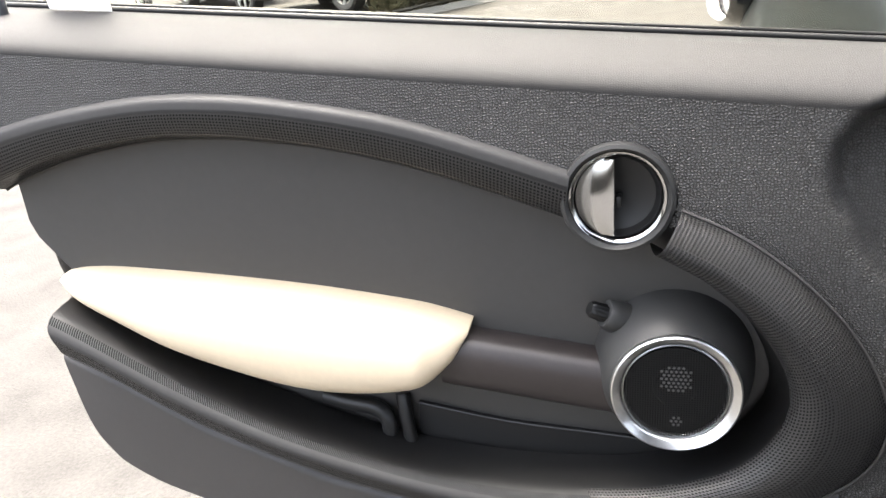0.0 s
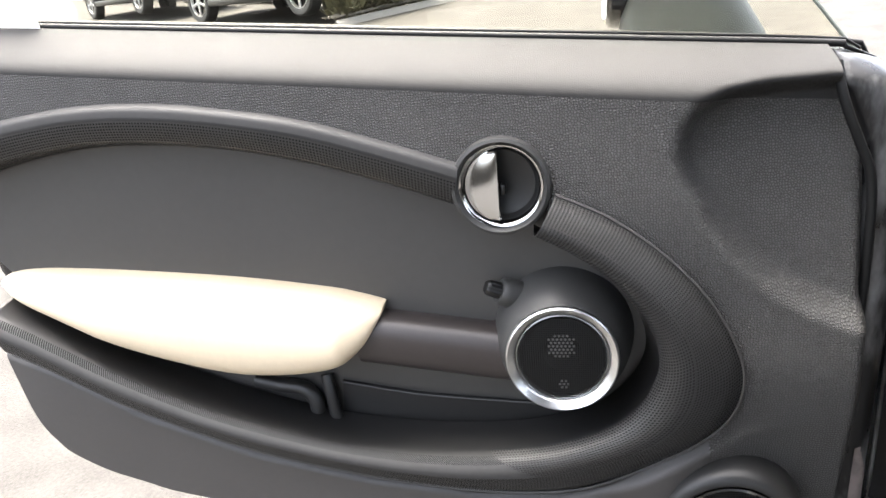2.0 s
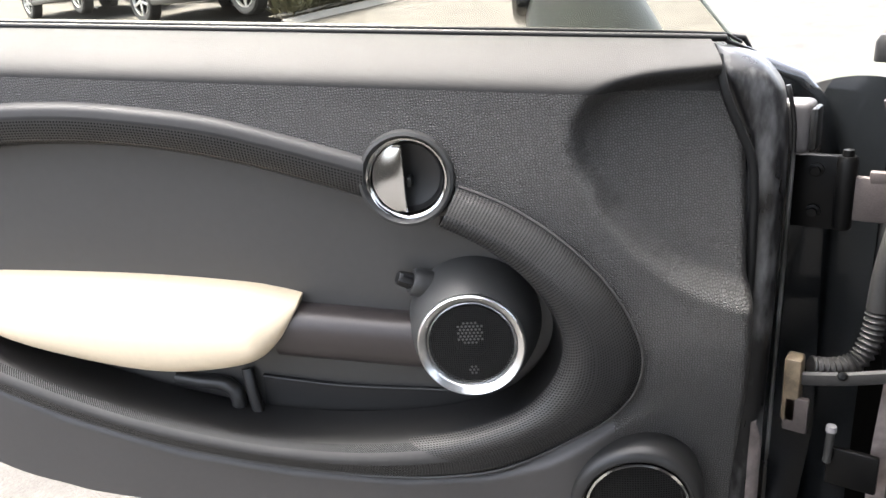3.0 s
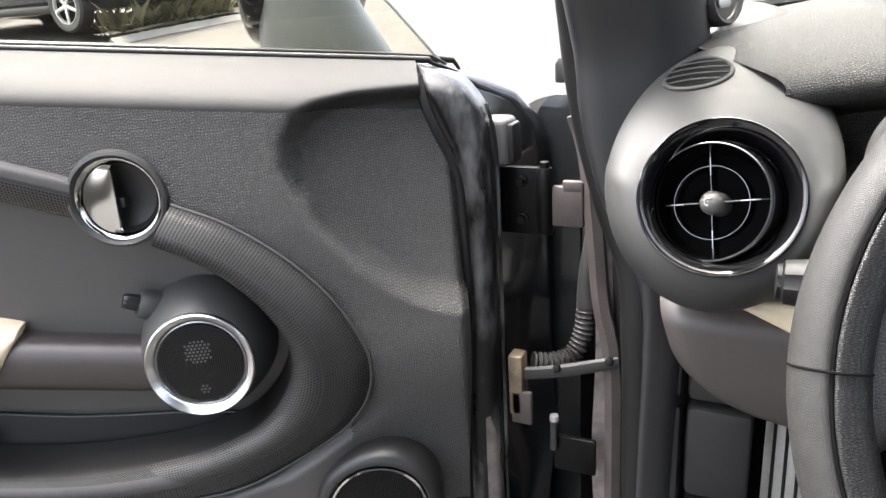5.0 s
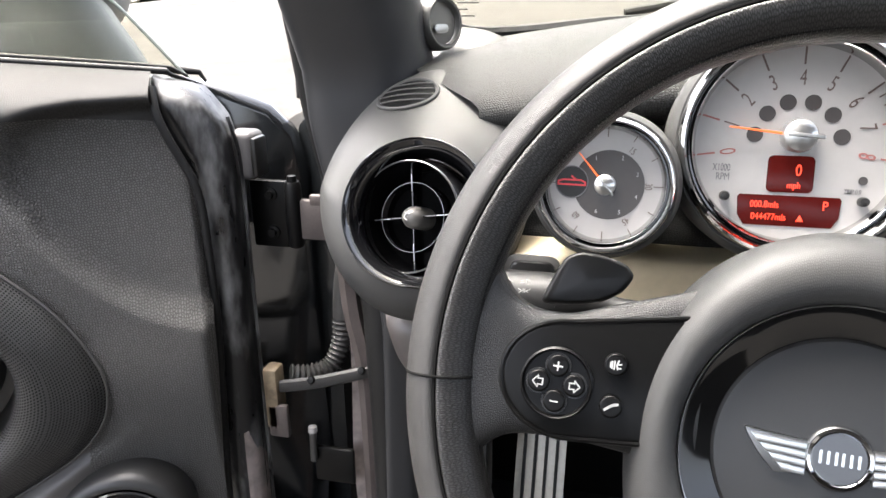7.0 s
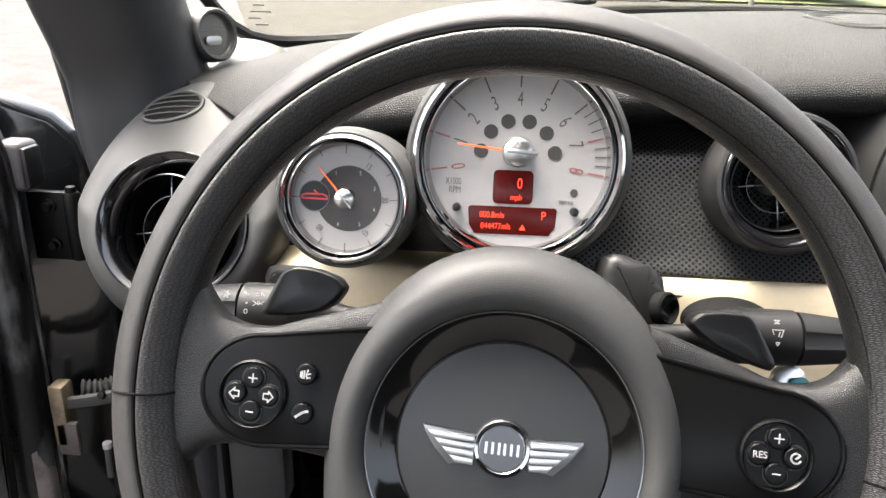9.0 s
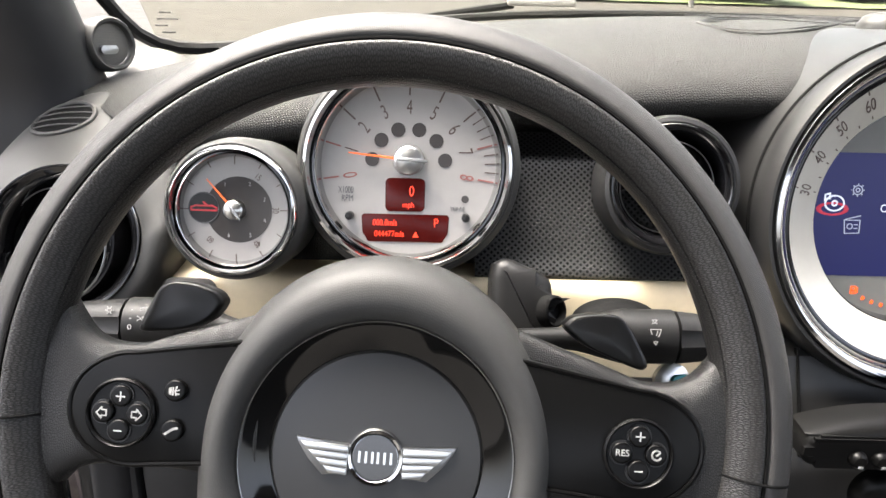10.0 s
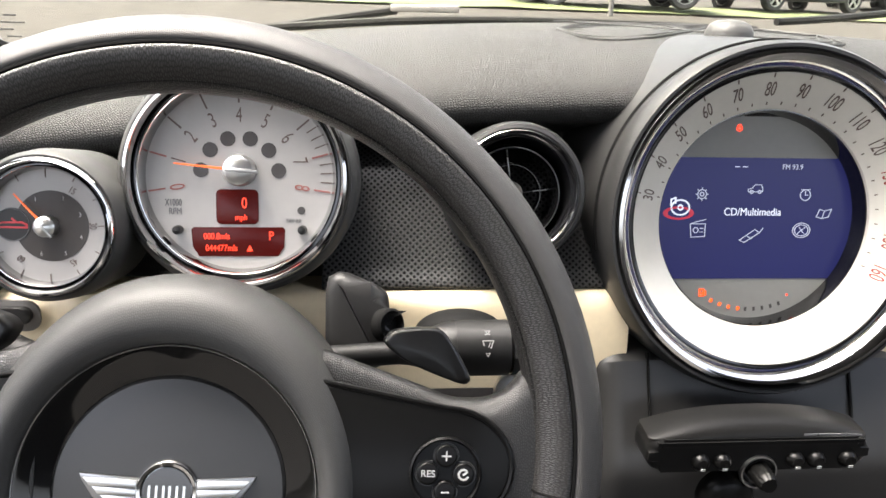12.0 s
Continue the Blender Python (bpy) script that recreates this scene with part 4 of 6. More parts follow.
def shroud_point(u, v):
    a = 2 * math.pi * v
    w, h = 0.060 - 0.006 * u, 0.052 - 0.004 * u
    ca, sa = math.cos(a), math.sin(a)
    return (w * math.copysign(abs(ca) ** 0.6, ca), -0.006 + h * math.copysign(abs(sa) ** 0.6, sa), -0.035 - 0.14 * u)


part("shroud", grid(shroud_point, 12, 40, loop_v=True, cap=True), M_CONSOLE, column)
part("stalk_boot", moved(lathe([(.0001, .012), (.010, .0115), (.020, .009), (.026, .004), (.028, -.004)], 40), Matrix.Translation((.127, .040, -.118)) @ Matrix.Diagonal((.95, .5, 1, 1))), M_DEEP, column, "rounded black stalk boot")
part("shroud_hood", slab(softened([(.050, .030), (.084, .020), (.0885, .046), (.0860, .052), (.0848, .0635), (.0790, .0680), (.0590, .0765), (.050, .072)], 1), -.130, -.094, .009, 4), M_STALK, column, "black ignition shroud")
part("ignition_hole", moved(lathe([(.0001, -.004), (.0060, -.003), (.0080, .001), (.0092, .000), (.0095, -.006)], 28), Matrix.Translation((.0865, .046, -.092)) @ Matrix.Rotation(radians(38), 4, "Y")), M_DEEP, column, "dark round lock opening")
SY = .034
for sg in (-1, 1):
    arm = tube([(sg * .045, SY - .004, -.072), (sg * .085, SY - .002, -.078), (sg * .112, SY, -.081), (sg * .122, SY, -.082)], lambda u: .0062 + .0085 * smooth01((u - .55) / .45), 24, 24)
    st = part("stalk", arm, M_STALK, column, "satin black column stalk")
    part("stalk_collar", tube([(sg * .120, SY, -.082), (sg * .1485, SY, -.083)], lambda u: .0150, 32, 4), M_STALK, st)
    part("stalk_grip", tube([(sg * .1497, SY, -.083), (sg * .165, SY, -.084), (sg * .180, SY, -.085), (sg * .1835, SY, -.085)], lambda u: .0150 * (1 - .22 * u) if u < .9 else .0095, 40, 24,
                            section=lambda t: (math.cos(t) * (1 - .09 * (math.cos(4 * t) > .35)), math.sin(t) * (1 - .09 * (math.cos(4 * t) > .35)))), M_STALK, st, "ribbed end knob")
    face = lambda y: -.0826 + math.sqrt(.0152 ** 2 - (y - SY) ** 2)
    if sg < 0:
        lamp = [(-.1365 + .0014 * math.cos(radians(t)), SY + .0085 + .0015 * math.sin(radians(t))) for t in range(-90, 91, 30)]
        icon("lamp_mark", list(zip(lamp, lamp[1:])) + [(lamp[-1], lamp[0])] + [((-.1376, SY + .0085 + d), (-.1396, SY + .0085 + d - .0003)) for d in (-.0011, 0, .0011)], st, face(SY + .0085), w=.00017)
        icon("fog_mark", [((-.1362, SY + .0040), (-.1342, SY + .0052)), ((-.1362, SY + .0040), (-.1342, SY + .0028)), ((-.1382, SY + .0040), (-.1402, SY + .0052)), ((-.1382, SY + .0040), (-.1402, SY + .0028)), ((-.1376, SY + .0028), (-.1376, SY + .0052)), ((-.1368, SY + .0028), (-.1368, SY + .0052))], st, face(SY + .0040), w=.00016)
        icon("off_mark", ring_strokes(circle2(-.1440, SY - .0005, .0009, 10, .0012)), st, face(SY - .0005), w=.00017)
        for y in (SY + .0085, SY + .0040):
            icon("stop_dot", [((-.1440, y), (-.1438, y))], st, face(y), w=.0003)
        icon("knob_mark", ring_strokes(circle2(-.1560, SY + .0080, .0011, 10)) + [((-.1560 + .0016 * math.cos(a), SY + .0080 + .0016 * math.sin(a)), (-.1560 + .0022 * math.cos(a), SY + .0080 + .0022 * math.sin(a))) for a in (0, 1.05, 2.09, 3.14, 4.19, 5.24)], st, face(SY + .0080) + .0002, w=.00017)
    else:
        icon("wiper_mark", [((.1335, SY + .0047), (.1392, SY + .0047)), ((.1335, SY + .0047), (.1347, SY + .0010)), ((.1347, SY + .0010), (.1380, SY + .0010)), ((.1380, SY + .0010), (.1392, SY + .0047)), ((.1362, SY + .0004), (.1374, SY + .0036))], st, face(SY + .0030), w=.0002)
        icon("wash_mark", [((.1350, SY + .0080), (.1376, SY + .0080)), ((.1350, SY + .0080), (.1363, SY + .0066)), ((.1363, SY + .0066), (.1376, SY + .0080)), ((.1350, SY + .0096), (.1376, SY + .0096)), ((.1350, SY + .0096), (.1363, SY + .0082)), ((.1363, SY + .0082), (.1376, SY + .0096))], st, face(SY + .0080), w=.00017)
        icon("arrow_mark", [((.1353, SY - .0018), (.1373, SY - .0018)), ((.1353, SY - .0018), (.1363, SY - .0034)), ((.1363, SY - .0034), (.1373, SY - .0018))], st, face(SY - .0025), w=.0002)

# ---- dashboard ----
def dash_top(x):
    return 1.0735 - 0.045 * ((x - 0.33) / 0.56) ** 2


def dash_point(u, v):
    x0 = -0.25 + 0.065 * smooth01((v - 0.22) / 0.2)
    x = x0 + (0.945 - x0) * u
    zt = dash_top(x)
    bow = 0.10 * ((x - 0.33) / 0.62) ** 2
    prof = [(.66 - bow, zt - .012), (.52 - bow, zt), (.36 - bow * .5, zt + .002), (.27 - bow * .2, zt - .002), (.215, zt - .012), (.182, zt - .026), (.170, zt - .040), (.176, zt - .052), (.200, zt - .060), (.214, zt - .066),
            (.214, .985), (.205, .955), (.178, .925), (.168, .915), (.175, .90)]
    p = spline([(y, z, 0) for y, z in prof], v)
    return (x, p.x, p.y)


dash = thing("dashboard", "black grained dashboard with cream trim strip", "dashboard")
part("dash_pad", grid(dash_point, 110, 60), M_DASH, dash, "grained black dash pad", sharp=80)


def strip(x0, x1, prof, n=60):
    def f(u, v):
        x = x0 + (x1 - x0) * u
        p = spline([(y, z, 0) for y, z in prof], v)
        return (x, p.x, p.y)
    return grid(f, n, 24)


part("woven_trim", strip(.045, .24, [(.205, 1.0), (.182, .985), (.166, .96), (.150, .93), (.140, .917), (.148, .912)]), M_WEAVE_DASH, dash, "dark woven-texture trim")
CREAM = [(.17, .914), (.142, .9145), (.1335, .911), (.130, .90), (.127, .875), (.127, .855), (.131, .848), (.16, .845)]
part("cream_strip", strip(-.163, .245, CREAM), M_TRIM, dash, "cream trim strip")
END = [(.17, .870), (.134, .871), (.128, .864), (.127, .855), (.131, .848), (.16, .845)]


def end_point(u, v):
    p = spline([(y, z, 0) for y, z in END], v)
    return (-.208 + .044 * u, p.x, .871 - (.871 - p.y) * (.08 + .92 * u))


part("cream_strip_end", grid(end_point, 12, 24), M_TRIM, dash, "cream trim strip")
part("cream_strip", strip(.417, .85, CREAM), M_TRIM, dash, "cream trim strip")


KNEE_EDGE = [(.850, -.256), (.827, -.250), (.808, -.244), (.790, -.233), (.775, -.217), (.762, -.195), (.752, -.165), (.746, -.12), (.743, -.06)]


def knee_point(u, v):
    z, x0 = spline([(a, b, 0) for a, b in KNEE_EDGE], v).xy
    x = x0 + (.24 - x0) * u
    edge = min(1.0, (x - x0) / .02)
    y = .148 + .05 * v * v + .012 * (1 - math.sqrt(max(0, 1 - (1 - edge) ** 2))) + .012 * (1 - min(1, v / .08)) ** 2
    return (x, y, z)


part("knee_cover", grid(knee_point, 60, 30), M_KNEE, dash, "grey-brown rounded knee cover", sharp=70)
part("footwell_back", grid(lambda u, v: (-.262 + 1.2 * u, .30 + .30 * v, .84 - .50 * v), 12, 10), M_DEEP, dash, "dark footwell lining")
for x0, x1, z0, z1 in ((-.262, -.242, .735, .855), (-.238, -.186, .735, .80), (-.262, -.242, .50, .728), (-.238, -.186, .64, .728), (-.238, -.186, .50, .632)):
    part("footwell_panel", box((x0 + x1) / 2, .235, (z0 + z1) / 2, x1 - x0, .03, z1 - z0, .006), M_FOOT, dash, "plain black footwell trim panel")

# ---- round air vents ----
def vent(name, m, r, swivel, hub_label="grey-brown rounded centre knob"):
    """A round gloss vent with its bezel, inner eyeball ring, cross vanes and hub."""
    v = thing(name, "round gloss black air vent with cross vanes and chrome edge", "air vent", m, group="round air vents")
    part("chrome_edge", lathe([(r - .0003, .0), (r - .0002, .0022), (r, .0025), (r + .0003, .0022), (r + .0004, -.004)], 80), M_CHROME, v)
    part("bezel", lathe([(r - .0004, .0012), (r - .0014, .0020), (r * .93, .0006), (r * .87, -.0040), (r * .82, -.0095), (r * .81, -.020)], 80), M_PIANO, v, "gloss black bezel")
    # the inner ball swivels a little in its bezel
    ball = Matrix.Translation((0, 0, -.030)) @ Matrix.Rotation(radians(swivel[0]), 4, "X") @ Matrix.Rotation(radians(swivel[1]), 4, "Y") @ Matrix.Translation((0, 0, .015))
    part("eyeball_ring", moved(lathe([(r * .80, -.016), (r * .81, -.004), (r * .80, .004), (r * .775, .0085), (r * .755, .0095), (r * .74, .008), (r * .72, -.002), (r * .70, -.022)], 72), ball), M_PIANO, v, "gloss black swivel ring")
    part("eyeball_edge", moved(lathe([(r * .772, .0086), (r * .766, .0097), (r * .757, .0099), (r * .750, .0094)], 72), ball), M_GREYMETAL, v)
    part("duct", lathe([(r * .79, -.018), (r * .74, -.045), (.0001, -.047)], 48), M_DEEP, v)
    part("vane_ring", moved(lathe([(r * .470, -.012), (r * .470, .0015), (r * .478, .002), (r * .486, .0015), (r * .486, -.012)], 64), ball), M_PIANO, v)
    part("vane_ring_edge", moved(lathe([(r * .4745, .0017), (r * .4765, .0021), (r * .4795, .0021), (r * .4815, .0017)], 64), ball), M_GREYMETAL, v)
    for k in range(4):
        b = moved(box(r * .42, 0, -.006, r * .62, .0011, .014, .0004), ball @ Matrix.Rotation(radians(97 + 90 * k), 4, "Z"))
        vane = part("vane", b, M_PIANO, v, "thin gloss black vane")
        part("vane_edge", moved(box(r * .48, 0, .0011, r * .24, .0007, .0006, .0002), ball @ Matrix.Rotation(radians(97 + 90 * k), 4, "Z")), M_GREYMETAL, vane)
    part("hub", moved(lathe([(.0001, .0085), (.003, .0080), (.0055, .006), (.0072, .002), (.0078, -.004), (.0078, -.018)], 32), ball), M_BEZEL, v, hub_label)
    part("hub_mark", moved(lathe([(.0017, .0086), (.0019, .0090), (.0025, .0090), (.0027, .0082)], 20, .6), ball @ Matrix.Rotation(radians(60), 4, "Z")), M_WHITEINK, v, "small pale arc mark")
    return v


VENT_L = pose(-.2165, .118, .938, 64, 0, 0) @ pose(.0005, .0036, 0, 0, 4, 0)
vent("air_vent", VENT_L, .0482, (6, -16))
VENT_R = pose(.1670, .138, .9805, 76, 0, 0)
right_vent = vent("air_vent", VENT_R, .0385, (2, -4))
part("flange", lathe([(.0388, .0008), (.0400, .0022), (.0425, .0012), (.0445, -.004), (.0450, -.03)], 72), M_CONSOLE, right_vent, "satin black flange")

# pod that holds the outer vent
pod = thing("vent_pod", "satin grey-black egg-shaped vent pod on the dashboard's end", "vent pod")


def pod_shape(u, v):
    a = 2 * math.pi * u
    ring = VENT_L @ Vector((.0490 * math.cos(a), .0490 * math.sin(a), 0))
    k = v
    # widest section, then drawn forward to the screen
    up = max(math.sin(a), 0)
    mid = Vector((-.220 + .072 * math.cos(a), .150 + .03 * math.sin(a) + .045 * up, .944 + (.076 if up else .080) * math.sin(a)))
    back = Vector((-.225 + .058 * math.cos(a), .30, 1.006 + .040 * math.sin(a)))
    if k < 0.5:
        t = k / 0.5
        return ring.lerp(mid, math.sin(t * math.pi / 2)) + (VENT_L.to_3x3() @ Vector((0, 0, .012 - .008 * up))) * math.sin(t * math.pi)
    t = (k - 0.5) / 0.5
    e = 1 - math.cos(t * math.pi / 2)
    p = mid.lerp(back, e)
    p.y = mid.y + (back.y - mid.y) * t
    return p


shell = part("shell", grid(pod_shape, 96, 40, loop_u=True), M_POD, pod, "satin grey-black shell", sharp=80)
# small demister outlet let into its top
DEM = Matrix.Translation((-.2400, .188, 1.0060)) @ Matrix.Rotation(radians(-8), 4, "Z") @ Matrix.Rotation(radians(24), 4, "X") @ Matrix.Rotation(radians(-9), 4, "Y")
skin = BVHTree.FromPolygons([v.co for v in shell.data.vertices], [tuple(p.vertices) for p in shell.data.polygons])


def on_pod(x, y, up):
    hit = skin.ray_cast(DEM @ Vector((x, y, .06)), DEM.to_3x3() @ Vector((0, 0, -1)))
    return (hit[0] if hit[0] else DEM @ Vector((x, y, 0))) + DEM.to_3x3() @ Vector((0, 0, up))


part("demister_hole", grid(lambda u, v: on_pod(.0215 * v * math.cos(2 * math.pi * u), .0185 * v * math.sin(2 * math.pi * u), .0008), 48, 10, loop_u=True), M_DEEP, pod, "dark demister opening")
part("demister_rim", tube([on_pod(.0222 * math.cos(2 * math.pi * i / 40), .0192 * math.sin(2 * math.pi * i / 40), .0006) for i in range(40)], .0016, 8, 80, closed=True), M_POD, pod, "thin satin rim")
for k in range(4):
    y = -.0105 + .0072 * k
    h = .0210 * math.sqrt(1 - (y / .0185) ** 2)
    part("demister_slat", tube([on_pod(-h + h * i / 4, y + .0012 * i / 4, .0012) for i in range(9)], .0006, 6, 16), M_POD, pod, "thin grey slat")


# ---- instruments ----
def dial_frame(x, y, z, tilt):
    return pose(x, y, z, 90 - tilt, 0, 0)


tach = thing("rev_counter", "round silver rev counter with chrome bezel and red displays", "gauge", dial_frame(.002, .118, .9935, 13))
part("case", lathe([(.0600, .004), (.0640, .004), (.0668, .001), (.0682, -.010), (.068, -.05), (.055, -.09)], 96), M_POD, tach, "satin black gauge case")
part("bezel", lathe([(.0574, .0040), (.0582, .0078), (.0598, .0105), (.0614, .0098), (.0630, .0058), (.0638, .000)], 112), M_CHROME, tach, "polished chrome bezel")
part("bezel_groove", lathe([(.0558, .0040), (.0562, .0030), (.0571, .0030), (.0576, .0050)], 112), M_PIANO, tach)
part("inner_bezel", lathe([(.0528, -.0035), (.0534, .0005), (.0545, .0040), (.0554, .0050), (.0560, .0034)], 112), M_CHROME, tach, "inner chrome ring")
part("dial_face", slab(circle2(0, 0, .0532, 96), -.006, -.0035), M_FACE, tach, "silver dial face")
FZ = -.0033


def ticks(parent, marks, material, name="tick"):
    for a, r0, r1, w in marks:
        t = radians(a)
        m = Matrix.Rotation(t, 4, "Z")
        b = moved(box((r0 + r1) / 2, 0, FZ, r1 - r0, w, .0004), m)
        part(name, b, material, parent)


def rpm_angle(n):
    return 188.8 - 24.75 * n


ticks(tach, [(rpm_angle(n), .0425, .0520, .0010) for n in (0, 1, 7, 8)], M_PINKINK)
ticks(tach, [(rpm_angle(n), .0425, .0520, .0010) for n in range(2, 7)], M_BROWNINK)
ticks(tach, [(rpm_angle(n / 4), .046, .0525, .0007) for n in range(25, 32) if n % 4], M_BROWNINK)
for n in range(9):
    a = radians(rpm_angle(n))
    turn = rpm_angle(n) - 90
    words("numeral", str(n), .0122, M_PINKINK if n in (0, 8) else M_BROWNINK, tach, pose(.0352 * math.cos(a), .0352 * math.sin(a), FZ, 0, 0, turn), wide=.60)
for k in range(6):
    a = radians((172, 138, 107, 74, 42, 8)[k])
    part("warning_window", slab(circle2(.0222 * math.cos(a), .0012 + .0218 * math.sin(a), .0043, 24), -.004, -.0031), M_DARKFACE, tach, "dark round warning lamp window")
words("scale_text", "X1000", .0058, M_GREYINK, tach, pose(-.0378, -.0146, FZ), wide=.6)
words("scale_text", "RPM", .0056, M_GREYINK, tach, pose(-.0368, -.0196, FZ), wide=.7)
words("trip_text", "TRIP 0.0", .0036, M_GREYINK, tach, pose(.0300, -.0250, FZ), wide=.7)
part("speed_display", slab(rounded(-.0018, -.0168, .0240, .0202, .003), -.004, -.0030, .0002), M_LCDRED, tach, "dim red speed display")
part("mileage_display", slab([(.0252, -.0300), (.0240, -.0286), (-.0268, -.0286), (-.0282, -.0300), (-.0275, -.0400), (-.0240, -.0455), (.0210, -.0455), (.0245, -.0400)], -.004, -.0030, .0002), M_LCDRED, tach, "dim red mileage display")
LZ = -.0028
words("speed_figure", "0", .0088, M_LCDINK, tach, pose(.0022, -.0148, LZ), wide=.75)
words("speed_unit", "mph", .0050, M_LCDINK, tach, pose(.0003, -.0230, LZ), wide=.8)
words("trip_figure", "000.8mls", .0052, M_LCDINK, tach, pose(-.0138, -.0340, LZ), wide=.8)
words("mileage_figure", "044477mls", .0052, M_LCDINK, tach, pose(-.0112, -.0408, LZ), wide=.8)
words("gear_figure", "P", .0074, M_LCDINK, tach, pose(.0172, -.0338, LZ), wide=.8)
part("warning_sign", slab([(.0030, -.0426), (.0068, -.0426), (.0049, -.0390)], -.003, LZ), M_LCDINK, tach)
for sg in (-1, 1):
    part("reset_pin", moved(lathe([(.0001, .006), (.0022, .0055), (.0026, .004), (.0026, -.004)], 20), Matrix.Translation((sg * .0352, -.0300, -.003))), M_BLACK, tach, "black reset pin")
part("sensor_window", slab(circle2(.0346, -.0188, .0023, 20), -.004, -.0031), M_DARKFACE, tach)
part("needle", moved(slab([(-.004, -.0009), (.036, -.0004), (.036, .0004), (-.004, .0009)], .001, .002, .0003), Matrix.Translation((0, .0042, .0)) @ Matrix.Rotation(radians(174), 4, "Z")), M_ORANGE, tach, "orange needle")
part("needle_hub", moved(joined(lathe([(.0001, .0062), (.005, .0058), (.0082, .0040), (.0092, .0008), (.0092, -.003)], 40), box(.0025, 0, .0062, .0185, .0022, .0022, .0008)), Matrix.Translation((0, .0042, 0)) @ Matrix.Rotation(radians(-4), 4, "Z")), M_SATIN, tach, "satin silver needle hub")

clock = thing("fuel_and_open_gauge", "small round dial with chrome bezel, dark centre and orange needle", "gauge", dial_frame(-.0985, .097, .9705, 12))
part("case", lathe([(.0350, .003), (.0388, .004), (.0412, .000), (.0425, -.012), (.042, -.05), (.03, -.075)], 80), M_POD, clock, "satin black gauge case")
part("bezel", lathe([(.0342, .0030), (.0347, .0058), (.0357, .0078), (.0369, .0070), (.0380, .0040), (.0385, .000)], 96), M_CHROME, clock, "polished chrome bezel")
part("bezel_groove", lathe([(.0331, .0030), (.0334, .0022), (.0340, .0022), (.0344, .0040)], 96), M_PIANO, clock)
part("inner_bezel", lathe([(.0308, -.0040), (.0313, .0000), (.0320, .0028), (.0328, .0038), (.0333, .0026)], 96), M_CHROME, clock, "inner chrome ring")
part("dial_face", slab(circle2(0, 0, .0315, 72), -.006, -.0035), M_FACE, clock, "silver dial face")
part("dark_centre", slab(circle2(.002, 0, .0195, 56), -.004, -.0032), M_DARKFACE, clock, "dark dial centre")
ticks(clock, [(90 - 30 * k, .0265 if k % 3 == 0 else .0280, .0308, .0005) for k in range(12)], M_BROWNINK)
for txt, a in (("15", 55), ("30", 0), ("45", -58), ("60", -130)):
    t = radians(a)
    words("numeral", txt, .0054, M_BROWNINK, clock, pose(.0235 * math.cos(t), .0235 * math.sin(t), FZ, 0, 0, a - 90), wide=.7)
for txt, a in (("1", 118), ("2", 66), ("3", 22), ("4", -22), ("5", -66), ("6", -112)):
    t = radians(a)
    words("numeral", txt, .0034, M_WHITEINK, clock, pose(.002 + .0165 * math.cos(t), .0165 * math.sin(t), -.0030, 0, 0, 0), wide=.8)
part("car_window", slab(circle2(-.0185, .0008, .0088, 36), -.004, -.0030), M_BLACK, clock, "round window with red car sign")
part("car_window_edge", moved(lathe([(.0086, 0), (.0088, .0004), (.0091, .0004), (.0093, 0)], 40), Matrix.Translation((-.0185, .0008, -.003))), M_GREYINK, clock)
icon("car_sign", [((-.026, -.0006), (-.026, .0012)), ((-.026, .0012), (-.0235, .0020)), ((-.0235, .0020), (-.0135, .0020)), ((-.0135, .0020), (-.011, .0008)), ((-.011, .0008), (-.011, -.0008)), ((-.026, -.0006), (-.011, -.0008)), ((-.0165, .0022), (-.0185, .0040))], clock, -.0027, mat("red car sign", (.5, .04, .05), .4, vary=.02), .0005)
part("needle", moved(slab([(-.004, -.0007), (.0235, -.0003), (.0235, .0003), (-.004, .0007)], .0, .001, .0002), Matrix.Rotation(radians(131), 4, "Z")), M_ORANGE, clock, "orange needle")
part("needle_hub", moved(joined(lathe([(.0001, .0042), (.0035, .0038), (.0056, .0022), (.0060, -.003)], 32), box(.0015, 0, .0042, .0115, .0014, .0014, .0005)), Matrix.Rotation(radians(-49), 4, "Z")), M_SATIN, clock, "satin silver needle hub")

speedo = thing("centre_speedometer", "large round central speedometer with chrome bezel and blue screen", "speedometer", dial_frame(.335, .139, .9625, 11))
part("housing", lathe([(.1072, .013), (.1086, .0162), (.1105, .0162), (.1130, .011), (.1143, .001), (.1150, -.03), (.115, -.09), (.105, -.13)], 128), M_CONSOLE, speedo, "satin black round housing")
part("bezel", lathe([(.0962, .0072), (.0970, .0098), (.0992, .0132), (.1018, .0165), (.1042, .0180), (.1064, .0176), (.1080, .0140)], 144), M_CHROME, speedo, "wide polished chrome bezel")
part("bezel_groove", lathe([(.0938, .0060), (.0942, .0080), (.0954, .0084), (.0964, .0074)], 128), M_PIANO, speedo, "dark groove inside the bezel")
part("speed_ring", lathe([(.0715, -.010), (.0722, -.0065), (.0940, .0069), (.0945, .0050)], 128), M_IVORY, speedo, "ivory speed scale ring")
part("screen_recess", lathe([(.0725, -.0085), (.0712, -.0085), (.0705, -.012), (.0690, -.020), (.0690, -.024)], 112), M_PIANO, speedo, "gloss black recess wall")
part("screen_bezel", slab(circle2(0, 0, .0700, 96), -.024, -.0205), M_SURROUND, speedo, "grey screen surround")
chord = [(x, y) for x, y in circle2(0, 0, .0692, 128) if -.0415 <= y <= .0405]
xr = math.sqrt(.0692 ** 2 - .0405 ** 2)
xl = math.sqrt(.0692 ** 2 - .0415 ** 2)
